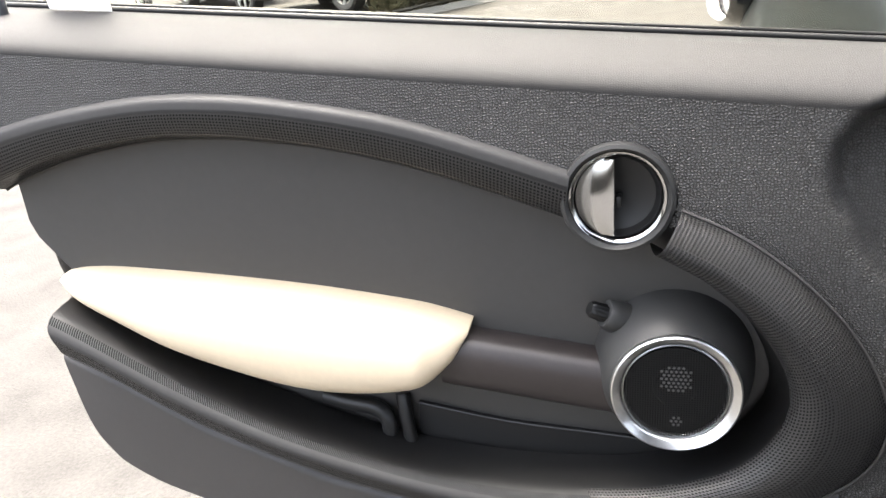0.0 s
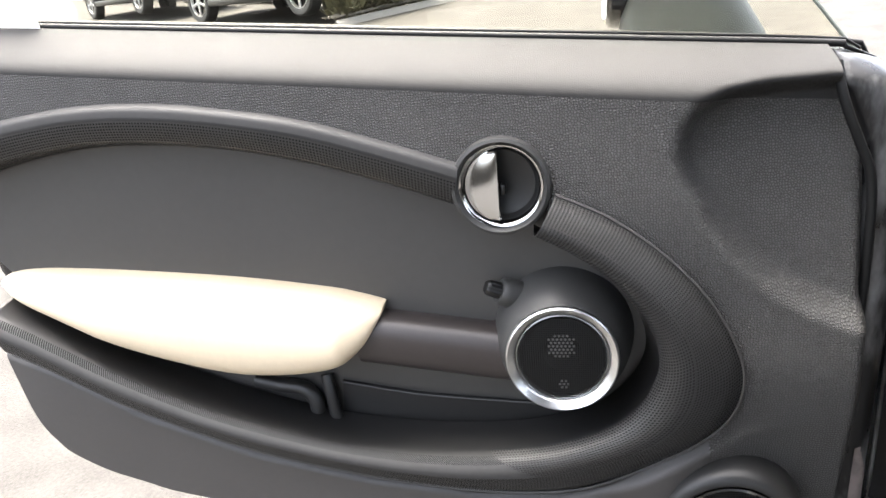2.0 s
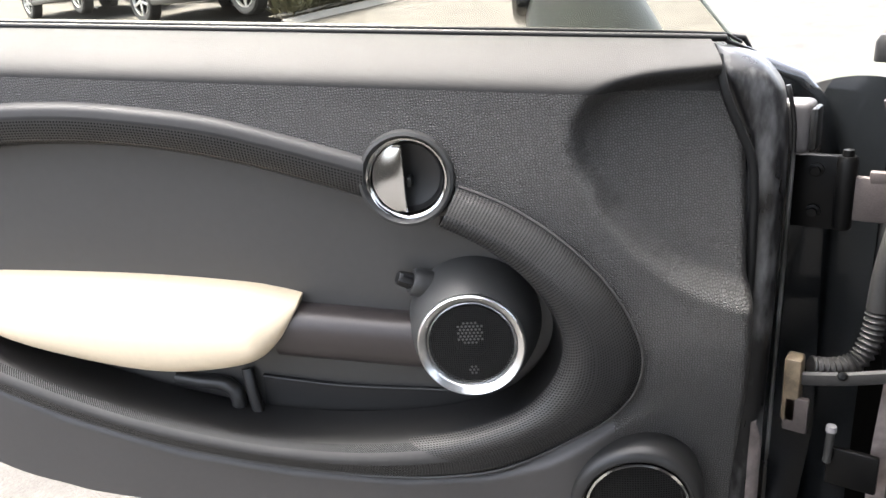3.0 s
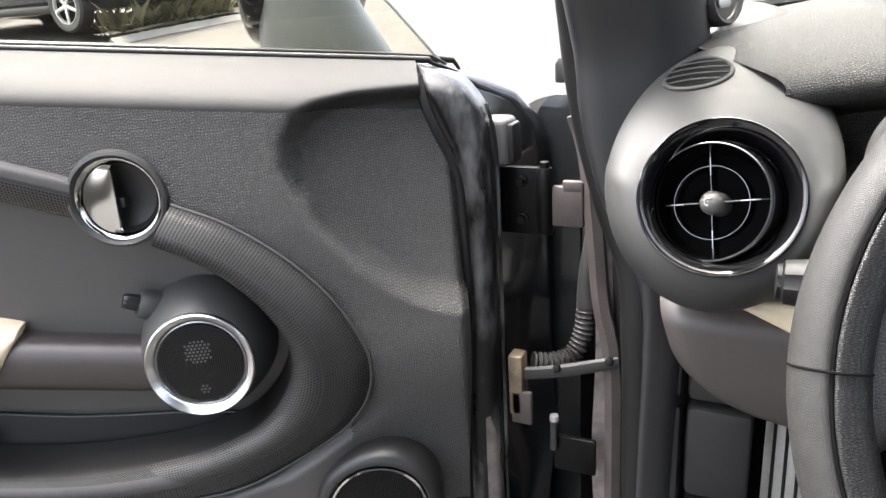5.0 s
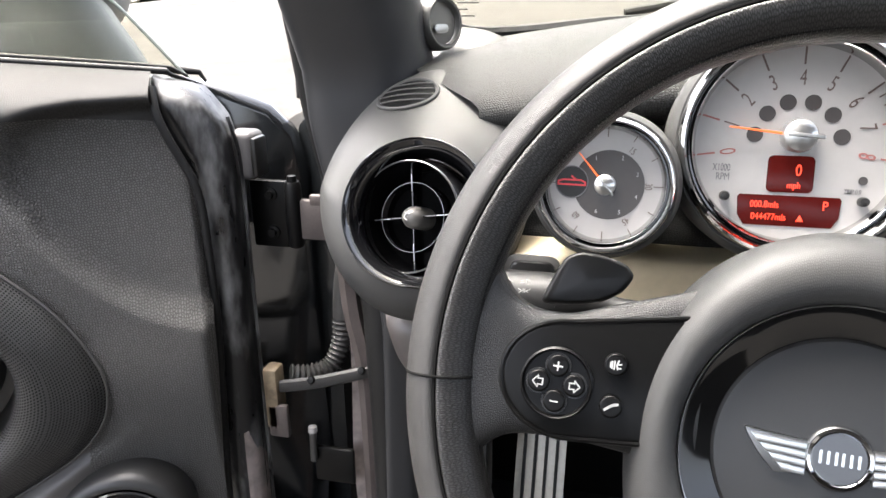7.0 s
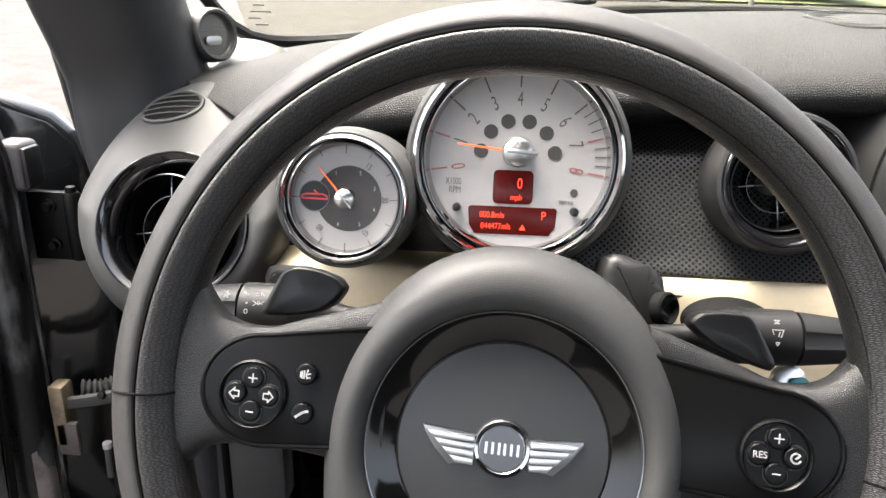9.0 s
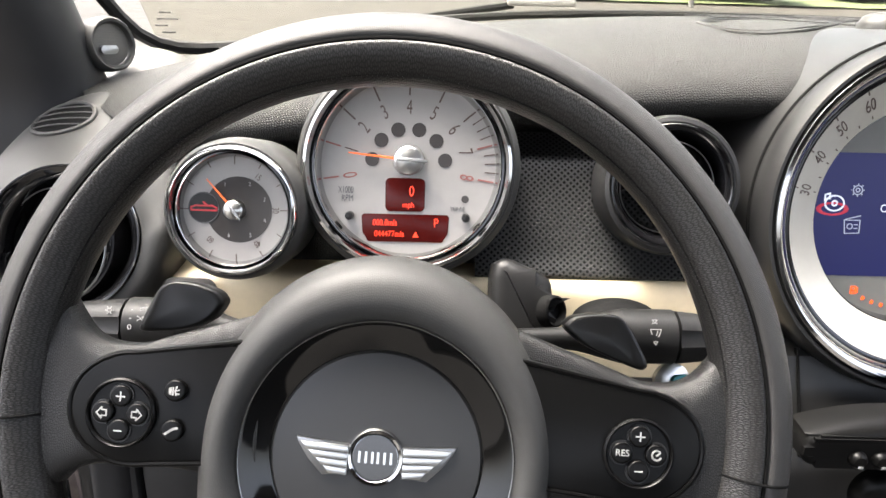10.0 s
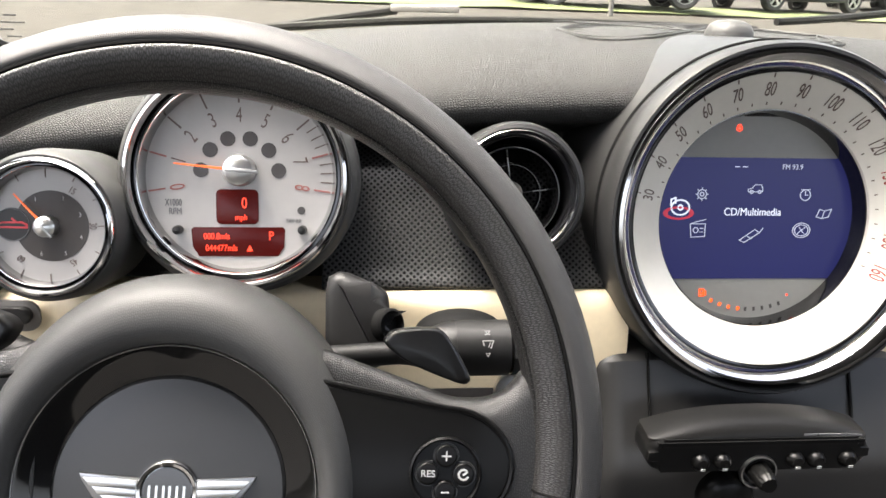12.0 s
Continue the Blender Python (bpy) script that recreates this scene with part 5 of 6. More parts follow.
right = sorted([p for p in chord if p[0] > 0], key=lambda p: p[1])
left = sorted([p for p in chord if p[0] < 0], key=lambda p: -p[1])
part("screen", slab([(xl, -.0415), *right, (xr, .0405), (-xr, .0405), *left, (-xl, -.0415)], -.0212, -.0200), M_SCREEN, speedo, "lit blue menu screen")
# scale of the speed ring
for v in range(30, 165, 5):
    a = 94.6 - (v - 80) * 1.48
    t = radians(a)
    cone = Matrix.Rotation(t, 4, "Z") @ Matrix.Translation((.0722, 0, -.0065)) @ Matrix.Rotation(radians(-31.6), 4, "Y")
    if v % 10 == 0:
        part("tick", moved(box(.0240, 0, .0002, .0028, .0008, .0006), cone), M_BROWNINK, speedo)
        words("numeral", str(v), .0140, M_REDINK if v > 120 else M_BROWNINK, speedo, cone @ pose(.0138, 0, .0002, 0, 0, -90), wide=.52)
    part("tick", moved(box(.0042, 0, .0002, .0020, .0007, .0006), cone), M_BROWNINK, speedo)
SZ = -.0197
words("menu_text", "CD/Multimedia", .0074, M_SCREENINK, speedo, pose(-.002, .0040, SZ), wide=.88)
words("station_text", "FM 93.9", .0050, M_SCREENDIM, speedo, pose(.0240, .0345, SZ), wide=.9)
icon("clock_dashes", [((-.0160, .0345), (-.0135, .0345)), ((-.0105, .0345), (-.0080, .0345))], speedo, SZ, M_SCREENINK, .0003)


def ring_pts(x, y, r, n=14, ry=None):
    return ring_strokes(circle2(x, y, r, n, ry))


W = .00028
gear = ring_pts(-.0380, .0160, .0030) + ring_pts(-.0380, .0160, .0013, 8) + [((-.0380 + .003 * math.cos(a), .0160 + .003 * math.sin(a)), (-.0380 + .0042 * math.cos(a), .0160 + .0042 * math.sin(a))) for a in (0, .785, 1.57, 2.36, 3.14, 3.93, 4.71, 5.5)]
icon("gear_sign", gear, speedo, SZ, M_SCREENDIM, W)
icon("car_sign", [((-.0060, .0178), (-.0060, .0195)), ((-.0060, .0195), (-.0030, .0205)), ((-.0030, .0205), (-.0015, .0225)), ((-.0015, .0225), (.0030, .0225)), ((.0030, .0225), (.0040, .0200)), ((.0040, .0200), (.0040, .0178)), ((.0040, .0178), (-.0060, .0178))] + ring_pts(-.0035, .0178, .0011, 8) + ring_pts(.0020, .0178, .0011, 8), speedo, SZ, M_SCREENDIM, W)
icon("clock_sign", ring_pts(.0345, .0158, .0036) + [((.0345, .0158), (.0345, .0182)), ((.0345, .0158), (.0362, .0158)), ((.0315, .0195), (.0375, .0195))], speedo, SZ, M_SCREENDIM, W)
icon("book_sign", [((.0435, .0010), (.0455, .0062)), ((.0455, .0062), (.0490, .0050)), ((.0490, .0050), (.0540, .0064)), ((.0540, .0064), (.0520, .0010)), ((.0520, .0010), (.0475, .0000)), ((.0475, .0000), (.0435, .0010)), ((.0490, .0050), (.0475, .0000))], speedo, SZ, M_SCREENDIM, W)
icon("compass_sign", ring_pts(.0335, -.0082, .0062, 20, .0050) + ring_pts(.0335, -.0082, .0048, 16, .0038) + [((.0310, -.0102), (.0360, -.0062)), ((.0318, -.0062), (.0352, -.0102))], speedo, SZ, M_SCREENDIM, W)
icon("phone_sign", [((-.0100, -.0150), (-.0065, -.0165)), ((-.0065, -.0165), (.0040, -.0098)), ((.0040, -.0098), (.0005, -.0078)), ((.0005, -.0078), (-.0100, -.0150)), ((-.0045, -.0125), (-.0015, -.0140)), ((.0040, -.0098), (.0060, -.0070))], speedo, SZ, M_SCREENDIM, W)
icon("radio_sign", [((-.0450, -.0040), (-.0345, -.0040)), ((-.0345, -.0040), (-.0345, -.0125)), ((-.0345, -.0125), (-.0440, -.0130)), ((-.0440, -.0130), (-.0450, -.0040)), ((-.0440, -.0035), (-.0345, -.0010))] + ring_pts(-.0410, -.0082, .0018, 10) + [((-.0380, -.0070), (-.0360, -.0070)), ((-.0380, -.0095), (-.0360, -.0095))], speedo, SZ, M_SCREENDIM, W)
part("menu_glow", moved(lathe([(.0075, 0), (.0085, .0003), (.0100, .0003), (.0108, 0)], 40), Matrix.Translation((-.0535, .0032, SZ - .0003)) @ Matrix.Diagonal((1, .42, 1, 1))), M_SCREENRED, speedo)
icon("disc_sign", ring_pts(-.0525, .0070, .0062, 20, .0050) + ring_pts(-.0525, .0070, .0016, 10) + [((-.0590, .0085), (-.0590, .0125)), ((-.0590, .0125), (-.0560, .0135)), ((-.0560, .0135), (-.0560, .0100))], speedo, SZ, M_SCREENINK, .0005)
icon("lamp_sign", ring_pts(-.0148, .0600, .0014, 8) + [((-.0160, .0590), (-.0136, .0590)), ((-.0152, .0620), (-.0144, .0620))], speedo, SZ - .0004, M_LCDINK, .0006)
icon("fuel_sign", [((-.0355, -.0535), (-.0355, -.0490)), ((-.0355, -.0490), (-.0325, -.0490)), ((-.0325, -.0490), (-.0325, -.0535)), ((-.0355, -.0535), (-.0325, -.0535)), ((-.0355, -.0515), (-.0325, -.0515)), ((-.0312, -.0500), (-.0312, -.0530))], speedo, SZ - .0004, M_LCDORANGE, .0004)
for k in range(4):
    a = radians(244.5 + 6.2 * k)
    part("fuel_bar", moved(box(.0628, 0, SZ - .0004, .0026, .0018, .0006), Matrix.Rotation(a, 4, "Z")), M_LCDORANGE, speedo)
for k in range(5):
    a = radians(268 + 5.5 * k)
    part("fuel_bar_unlit", moved(box(.0628, 0, SZ - .0006, .0028, .0016, .0006), Matrix.Rotation(a, 4, "Z")), M_DARKFACE, speedo)
part("fuel_dot", slab(circle2(.0270, -.0530, .0008, 12), SZ - .001, SZ - .0004), M_LCDINK, speedo)

# neck that joins the speedometer to the dash pad, with the sunlight sensor on it
neck = thing("speedometer_cowl", "satin black cowl that joins the speedometer to the dash", "dashboard cowl")
SPD = dial_frame(.335, .139, .9625, 11)


def cowl_point(u, v):
    a = math.pi * (-0.06 + 1.12 * u)
    ring = SPD @ Vector((.1141 * math.cos(a), .1141 * math.sin(a), -.001))
    back = Vector((.331 + .15 * math.cos(a), .34, 1.0 + .072 * math.sin(a)))
    t = v
    p = ring.lerp(back, t)
    p.z = ring.z + (back.z - ring.z) * smooth01(t)
    return p


part("cowl", grid(cowl_point, 64, 16), M_CONSOLE, neck, sharp=80)
part("cowl_seam", tube([cowl_point(i / 40, .02) + Vector((0, 0, .0004)) for i in range(41)], .0012, 6, 80), M_DEEP, neck, "fine dark joint along the housing")
sensor = thing("sunlight_sensor", "small grey dome sensor on the dash top", "sensor", pose(.343, .255, 1.0760))
part("dome", lathe([(.0001, .0090), (.009, .0082), (.0145, .0055), (.0175, 0), (.018, -.010)], 40), M_POD, sensor)

# demister grilles on the dash top, either side of the cowl
FRONT_RIM = [(.2243, .3103, 1.0732), (.2318, .2600, 1.0697), (.2503, .2490, 1.0686), (.2734, .2540, 1.0698), (.300, .268, 1.0724), (.3397, .310, 1.0750)]
BACK_RIM = [(.2243, .3103, 1.0732), (.2541, .3634, 1.0762), (.29, .395, 1.0768), (.33, .41, 1.0770), (.38, .42, 1.0770), (.43, .42, 1.0770)]


def grille_line(k, flip, up, n=24):
    front, back = even(FRONT_RIM, n), even(BACK_RIM, n)
    out = [front[i].lerp(back[i], k) + Vector((0, 0, up)) for i in range(n + 1)]
    return [Vector((.67 - p.x, p.y, p.z)) if flip else p for p in out]


for flip in (False, True):
    grille = thing("dash_grille", "curved black demister grille in the dash top", "air vent", group="dash grilles")
    part("opening", grid(lambda u, v: grille_line(v, flip, -.0006)[round(u * 24)], 24, 8), M_DEEP, grille, "dark opening under the slats")
    part("grille_rim", tube(grille_line(0, flip, -.0006), .0014, 8, 48), M_DASH, grille, "soft rim of the grille")
    for k in range(6):
        part("slat", tube(grille_line(.10 + .17 * k, flip, .0004), .0006, 8, 48), M_POD, grille, "thin curved satin black slat")

# ---- centre console and radio ----
console = thing("centre_console", "black plastic centre console panel under the speedometer", "console")


def console_point(u, v):
    x = .214 + .235 * u
    e = min(x - .214, .449 - x)
    y = .088 + .05 * (1 - math.sqrt(max(0, 1 - (1 - min(e, .025) / .025) ** 2)))
    z = .880 - .32 * v
    y += .015 * v + .48 * max(0, z - .805)
    if v < 0.02:
        y += .02
    return (x, y, z - .012 * (1 - min(e, .03) / .03) ** 2 * (1 - v))


part("panel", grid(console_point, 60, 40), M_CONSOLE, console, "dark grey console panel")
for x in (.2575, .3955):
    part("panel_joint", moved(box(0, 0, 0, .0014, .004, .070), Matrix.Translation((x, .1085, .845)) @ Matrix.Rotation(radians(-25.6), 4, 'X')), M_DEEP, console)
radio = thing("radio_panel", "gloss-lidded black radio panel with round buttons", "car radio", pose(.307, .086, .846, 90, 0, 0))
RO = [(-.073, .002), (-.0725, -.0145), (-.03, -.0165), (.03, -.0170), (.0715, -.0180), (.0725, -.001), (.0685, .0095), (.0335, .0220), (-.003, .0265), (-.0365, .0250), (-.0665, .0175)]


M_LID = mat("satin-gloss black lid", (0.005, 0.005, 0.005), 0.3, vary=0.06, spec=0.1)


def lid_point(u, v):
    x = -.0655 + .137 * u
    end = 1 - (abs(x - .003) / .0686) ** 6
    top = .0042 + .0105 * max(0, 1 - (abs(x - .003) / .076) ** 2.2) * max(end, 0) ** .5
    z0 = .0035 - .002 * u
    return (x, z0 + (top - z0) * math.sin(v * math.pi / 2), (.0225 * math.cos(v * math.pi / 2) ** 0.8 + .002) * (.80 + .20 * max(end, 0) ** .5))


part("lid", grid(lid_point, 60, 14), M_LID, radio, "satin-gloss black curved lid")
part("front", slab(rounded(.003, -.0066, .1375, .0225, .0085, 8), .0, .0245, .006, 4), M_LID, radio, "satin black button panel")
part("disc_slot", box(.003, .0020, .0240, .128, .0022, .003), M_DEEP, radio, "dark disc slot")
for x in (-.0338, -.0203, .0252, .0385, .0585):
    b = part("button", moved(lathe([(.0001, .0075), (.0035, .0070), (.0052, .0050), (.0058, .001), (.0058, -.006)], 28), Matrix.Translation((x, -.0106, .022))), M_BUTTON, radio, "round black button")
    icon("button_mark", [((x - .0012, -.0136), (x + .0012, -.0136)), ((x - .0012, -.0126), (x + .0012, -.0126))], b, .0300, w=.00025)
icon("lid_bars", [((.028, .0075), (.035, .0075)), ((.037, .0075), (.052, .0070)), ((.054, .0069), (.063, .0066))], radio, .0262, M_GREYINK, .0006)
knob = part("volume_knob", moved(knob_bm(.0070, .017, 3), Matrix.Translation((.0036, -.0185, .022))), M_BUTTON, radio, "black volume knob")
part("knob_ring", moved(lathe([(.0098, 0), (.0102, .003), (.0112, .003), (.0116, 0)], 36), Matrix.Translation((.0036, -.0185, .0235))), M_GREYMETAL, radio, "dull bright ring round the volume knob")
part("lower_knob_shroud", moved(lathe([(.0001, .012), (.012, .011), (.0165, .007), (.018, 0)], 32), Matrix.Translation((-.0107, -.0400, .015))), M_BUTTON, radio)

# key fob hanging under the stalk
fob = thing("key_fob", "teal and silver key fob at the ignition", "key fob", pose(.156, .060, .886, 75, 0, 10))
part("disc", lathe([(.0001, .003), (.0085, .0028), (.0105, .0015), (.0105, -.002)], 40), M_SATIN, fob)
part("teal_band", moved(slab(rounded(0, 0, .011, .012, .003), .003, .0055, .0008), Matrix.Translation((.004, -.002, 0))), M_TEAL, fob, "teal tag")
# small switch on the cream strip
switch = thing("dash_switch", "small dark oval switch on the cream strip", "switch", pose(-.141, .127, .905, 88, 0, 0))
part("plate", slab(rounded(0, 0, .036, .020, .008), 0, .002, .0006), M_BEZEL, switch)
part("rocker", slab(rounded(0, .001, .028, .011, .005), .002, .0065, .002, 3), M_BLACK, switch)

# ---- windscreen, pillar and door opening ----
def screen_point(u, v):
    x = -.27 + 1.2 * u
    c = ((x - .33) / .62) ** 2
    return (x, .575 - .12 * c - .34 * v, 1.035 - .018 * c + .40 * v)


bm = grid(screen_point, 40, 10)
bmesh.ops.solidify(bm, geom=bm.faces[:], thickness=.004)
screen = tagged(part("windscreen", bm, M_GLASS), "raked clear windscreen with black lower band", "windscreen")
screen.visible_shadow = False
part("frit_band", tube([(-.310, .33, 1.16), (-.298, .355, 1.11), (-.285, .385, 1.072), (-.275, .405, 1.052), (-.262, .425, 1.040), (-.240, .455, 1.034), (-.187, .475, 1.036), (-.11, .498, 1.043), (0, .528, 1.046), (.33, .565, 1.046), (.7, .53, 1.04)], .0065, 8, 50), M_RUBBER, screen, "black band along the glass")
mark = []
for row, (x0, x1) in enumerate(((-.214, -.200), (-.218, -.192), (-.219, -.204), (-.213, -.197))):
    z = 1.118 - .006 * row
    mark.append(moved(box((x0 + x1) / 2 - .012, 0, z - .050, (x1 - x0) * .8, .0008, .0014), Matrix.Translation((-.026, .405, .002))))
part("glass_marking", joined(*mark), M_BEZEL, screen, "faint grey printed bars")

wiper = thing("wiper", "black windscreen wiper resting on the glass outside", "wiper")
part("arm", tube([(-.10, .60, 1.050), (.0, .625, 1.066), (.10, .65, 1.081)], .005, 8, 16), M_RUBBER, wiper)
part("blade", tube([(-.05, .61, 1.058), (.12, .63, 1.070), (.30, .64, 1.073), (.55, .62, 1.070)], .005, 8, 24), M_RUBBER, wiper)
part("arm_head", box(.135, .65, 1.084, .085, .02, .009, .003), M_GREYBOX, wiper, "grey arm head")
part("arm", tube([(.58, .63, 1.080), (.67, .65, 1.086), (.76, .67, 1.095)], .005, 8, 16), M_RUBBER, wiper)

pillar = thing("windscreen_pillar", "satin dark grey windscreen pillar trim", "pillar trim")


def pillar_point(u, v):
    z = .40 + 1.03 * u
    up = z - 1.0
    cx = -.283 - .10 * max(up, 0) + .02 * min(up, 0) + .030 * smooth01((-up - .05) / .12)
    cy = .238 - .42 * max(up - .02, 0)
    w = .047 - .012 * smooth01(-up / .08) - .017 * smooth01((-up - .08) / .12)
    a = 2 * math.pi * v
    ca, sa = math.cos(a), math.sin(a)
    return (cx + w * math.copysign(abs(ca) ** .7, ca), cy + .03 * math.copysign(abs(sa) ** .8, sa) + .015 * ca, z)


part("trim", grid(pillar_point, 60, 40, loop_v=True), M_PILLAR, pillar, sharp=80)
tw = thing("tweeter", "small round tweeter with grey mesh and satin ring", "speaker", pose(-.2320, .256, 1.051, 84, 0, 62))
part("ring", lathe([(.0155, .002), (.0165, .0045), (.0185, .005), (.0200, .003), (.0205, -.004), (.020, -.012)], 48), M_POD, tw, "satin ring")
part("speaker_mesh", mesh_grille(.0157, .002, .0011), M_BEZEL, tw, "fine grey mesh")
part("backing", lathe([(.016, -.001), (.008, -.002), (.0001, -.002)], 32), M_BLACK, tw)
part("nameplate", slab(rounded(-.004, -.004, .015, .0065, .003), .002, .0042, .0008), M_GREYMETAL, tw, "plain grey nameplate")

opening = thing("door_opening", "black door opening pillar with seal and exposed sealed steel", "car body")
part("seal", tube([(-.330, .205, 1.30), (-.332, .215, 1.12), (-.330, .232, 1.03), (-.322, .236, .97), (-.303, .232, .90), (-.282, .226, .845), (-.277, .222, .78), (-.275, .222, .70), (-.273, .222, .45)], .0165, 14, 60), M_RUBBER, opening, "black rubber door seal")
# jamb face
part("jamb", grid(lambda u, v: (-.255 - .041 * u ** .5 - .034 * smooth01((v - .35) / .4) * u - .014 * u, .238 + .05 * u, .40 + .58 * v), 10, 40), M_DUSTY, opening, "black painted jamb")
part("jamb_edge", tube([(-.342, .262, .965), (-.332, .262, .93), (-.324, .258, .86), (-.318, .255, .80), (-.306, .250, .74), (-.304, .250, .60), (-.304, .25, .45)], .0085, 6, 40), M_PRIMER, opening, "brownish grey sealed steel edge")
part("jamb_plate", grid(lambda u, v: (-.3195 + .003 * math.sin(11 * v) * (1 - u) - .010 * v + (.030 - .012 * v) * u, .258 + .008 * u, .40 + .52 * v), 8, 40), M_JAMB, opening, "bare brownish primed strip beside the seal")
part("jamb_front", grid(lambda u, v: (-.345 - .16 * u, .286 + .14 * u + .02 * math.sin(3 * u), .30 + (.675 - .09 * u * u) * v), 10, 20), M_PAINT, opening, "gloss black jamb face")
part("wing_inner", grid(lambda u, v: (-.24 - .36 * u, .44 + .08 * u, .05 + (.90 - .10 * u * u) * v), 8, 12), M_DEEP, opening)
part("pillar_cap", moved(lathe([(.0001, .008), (.008, .007), (.011, .002), (.011, -.012)], 20), pose(-.348, .262, 1.004)), M_RUBBER, opening, "black rubber stop")
part("sill_floor", box(.10, .25, .40, .90, .9, .02, .004), M_CARPET, opening, "charcoal floor carpet")
part("side_sill", box(-.32, -.20, .34, .10, 1.0, .14, .02), M_PAINT, opening)
part("bulkhead", box(.34, .64, .62, 1.30, .02, .78, .004), M_DEEP, opening)
part("kick_panel", grid(lambda u, v: (-.268 + .004 * u, .222 + .34 * u, .40 + .45 * v), 6, 10), M_BLACK, opening, "black kick panel")

wing = thing("front_wing", "black painted front wing beside the door opening", "car body")
part("outer_panel", grid(lambda u, v: (-.575 + .05 * u * u, .42 + 1.0 * u, .25 + (.655 - .04 * u) * v), 10, 10), M_PAINT, wing, "gloss black outer wing panel")
part("wing_top", grid(lambda u, v: (-.575 + .05 * u * u + .33 * v, .42 + 1.0 * u, .905 - .04 * u + .05 * math.sin(v * 1.57)), 10, 10), M_PAINT, wing, "gloss black upper wing surface")
hinge = thing("hinge", "dark steel door hinge with bolts", "hinge")
part("door_leaf", box(-.391, .262, .888, .040, .008, .062, .002), M_HINGE, hinge)
for z in (.907, .872):
    part("bolt", moved(lathe([(.0001, .006), (.0035, .006), (.0036, .002), (.0058, .0015), (.006, -.001)], 16), pose(-.390, .2575, z, 90, 0, 0)), M_HINGE, hinge, "dark bolt head")
part("knuckle", moved(lathe([(.0001, .030), (.006, .030), (.0075, .027), (.0075, -.027), (.006, -.03), (.0001, -.03)], 20), pose(-.368, .256, .890)), M_HINGE, hinge)
part("knuckle_pin", moved(lathe([(.0001, .006), (.004, .005), (.0045, 0)], 16), pose(-.368, .256, .920)), M_HINGE, hinge, "pin head")
part("body_leaf", box(-.352, .257, .886, .036, .007, .036, .0015), M_PRIMER, hinge, "brownish grey body leaf")
part("body_leaf_step", box(-.343, .2568, .904, .018, .007, .010, .0015), M_PRIMER, hinge)
plug = thing("wiring_plug", "grey plastic plug housing on the door edge", "plug housing")
part("body", box(-.406, .250, .944, .026, .026, .042, .006, 3), M_PLUG, plug)
part("socket", box(-.391, .2455, .944, .006, .022, .034, .003), M_BLACK, plug)
hose = thing("wiring_conduit", "ribbed black wiring conduit between door and body", "cable conduit")
cpath = [(-.378, .240, .738), (-.362, .250, .735), (-.346, .262, .740), (-.338, .270, .760), (-.336, .274, .785)]
part("ribbed_hose", tube(cpath, lambda u: .0085 + .0013 * math.sin(u * 2 * math.pi * 17), 18, 136), M_HOSE, hose)
part("smooth_hose", tube([(-.336, .274, .785), (-.335, .277, .82), (-.330, .285, .865)], lambda u: .0095 - .002 * u, 16, 16), M_HOSE, hose)
strap = thing("door_check_strap", "greasy steel door check strap with tan bracket", "door check")
part("bracket", box(-.388, .226, .722, .014, .018, .062, .003), M_GREASE, strap, "tan greasy bracket")
part("bracket_plate", box(-.383, .220, .700, .020, .006, .034, .002), M_PRIMER, strap)
part("arm", tube([(-.386, .223, .733), (-.35, .232, .737), (-.300, .246, .747)], .0065, 8, 10, section=lambda t: (math.cos(t) * .5, math.sin(t))), M_HOSE, strap, "worn dusty steel arm")
for x, y, z in ((-.352, .229, .741), (-.307, .240, .750)):
    part("rivet", moved(lathe([(.0001, .003), (.003, .0025), (.004, 0)], 14), pose(x, y, z, 60, 0, 0)), M_HINGE, strap)
stud = thing("latch_stud", "small steel stud on a dark bracket", "stud")
part("stud_pin", tube([(-.357, .232, .652), (-.356, .232, .684)], .0034, 10, 4), M_HOSE, stud)
part("stud_head", moved(lathe([(.0001, .003), (.004, .002), (.0045, -.003)], 16), pose(-.356, .232, .687)), M_GREYBOX, stud)
part("stud_plate", box(-.338, .238, .646, .040, .006, .038, .002), M_HINGE, stud)

pedal = thing("footrest", "ribbed steel footrest with black rubber strips", "footrest", pose(-.150, .32, .595, 68, 0, 0))
part("plate", slab(rounded(0, 0, .050, .17, .01), 0, .006, .002), M_FOOTREST, pedal)
for k in range(4):
    part("rubber_strip", slab(rounded(-.0165 + .011 * k, 0, .0032, .15, .0015), .006, .009, .001), M_RUBBER, pedal)

# ---- door mirror ----
mirror = thing("door_mirror", "satin grey-green door mirror with dark-edged glass", "door mirror", DOOR @ pose(.10, -.60, 1.075, 0, 0, 0))


def mirror_point(u, v):
    a, b = 2 * math.pi * u, math.pi * (v - .5)
    c = math.cos(b) ** .75
    ca, sa = math.cos(a), math.sin(a)
    s = .054 * c * math.copysign(abs(ca) ** .6, ca)
    return (.002 + s, -.03 + .115 * c * math.copysign(abs(sa) ** .7, sa), .048 + .090 * math.copysign(abs(math.sin(b)) ** .8, math.sin(b)))


def foot_point(u, v):
    z = -.085 + .10 * u
    left, right = .060, -.072 + .040 * smooth01(u)
    a = 2 * math.pi * v
    ca, sa = math.cos(a), math.sin(a)
    return ((left + right) / 2 + (left - right) / 2 * math.copysign(abs(ca) ** .7, ca), .060 - .02 * u + .050 * math.copysign(abs(sa) ** .7, sa), z)


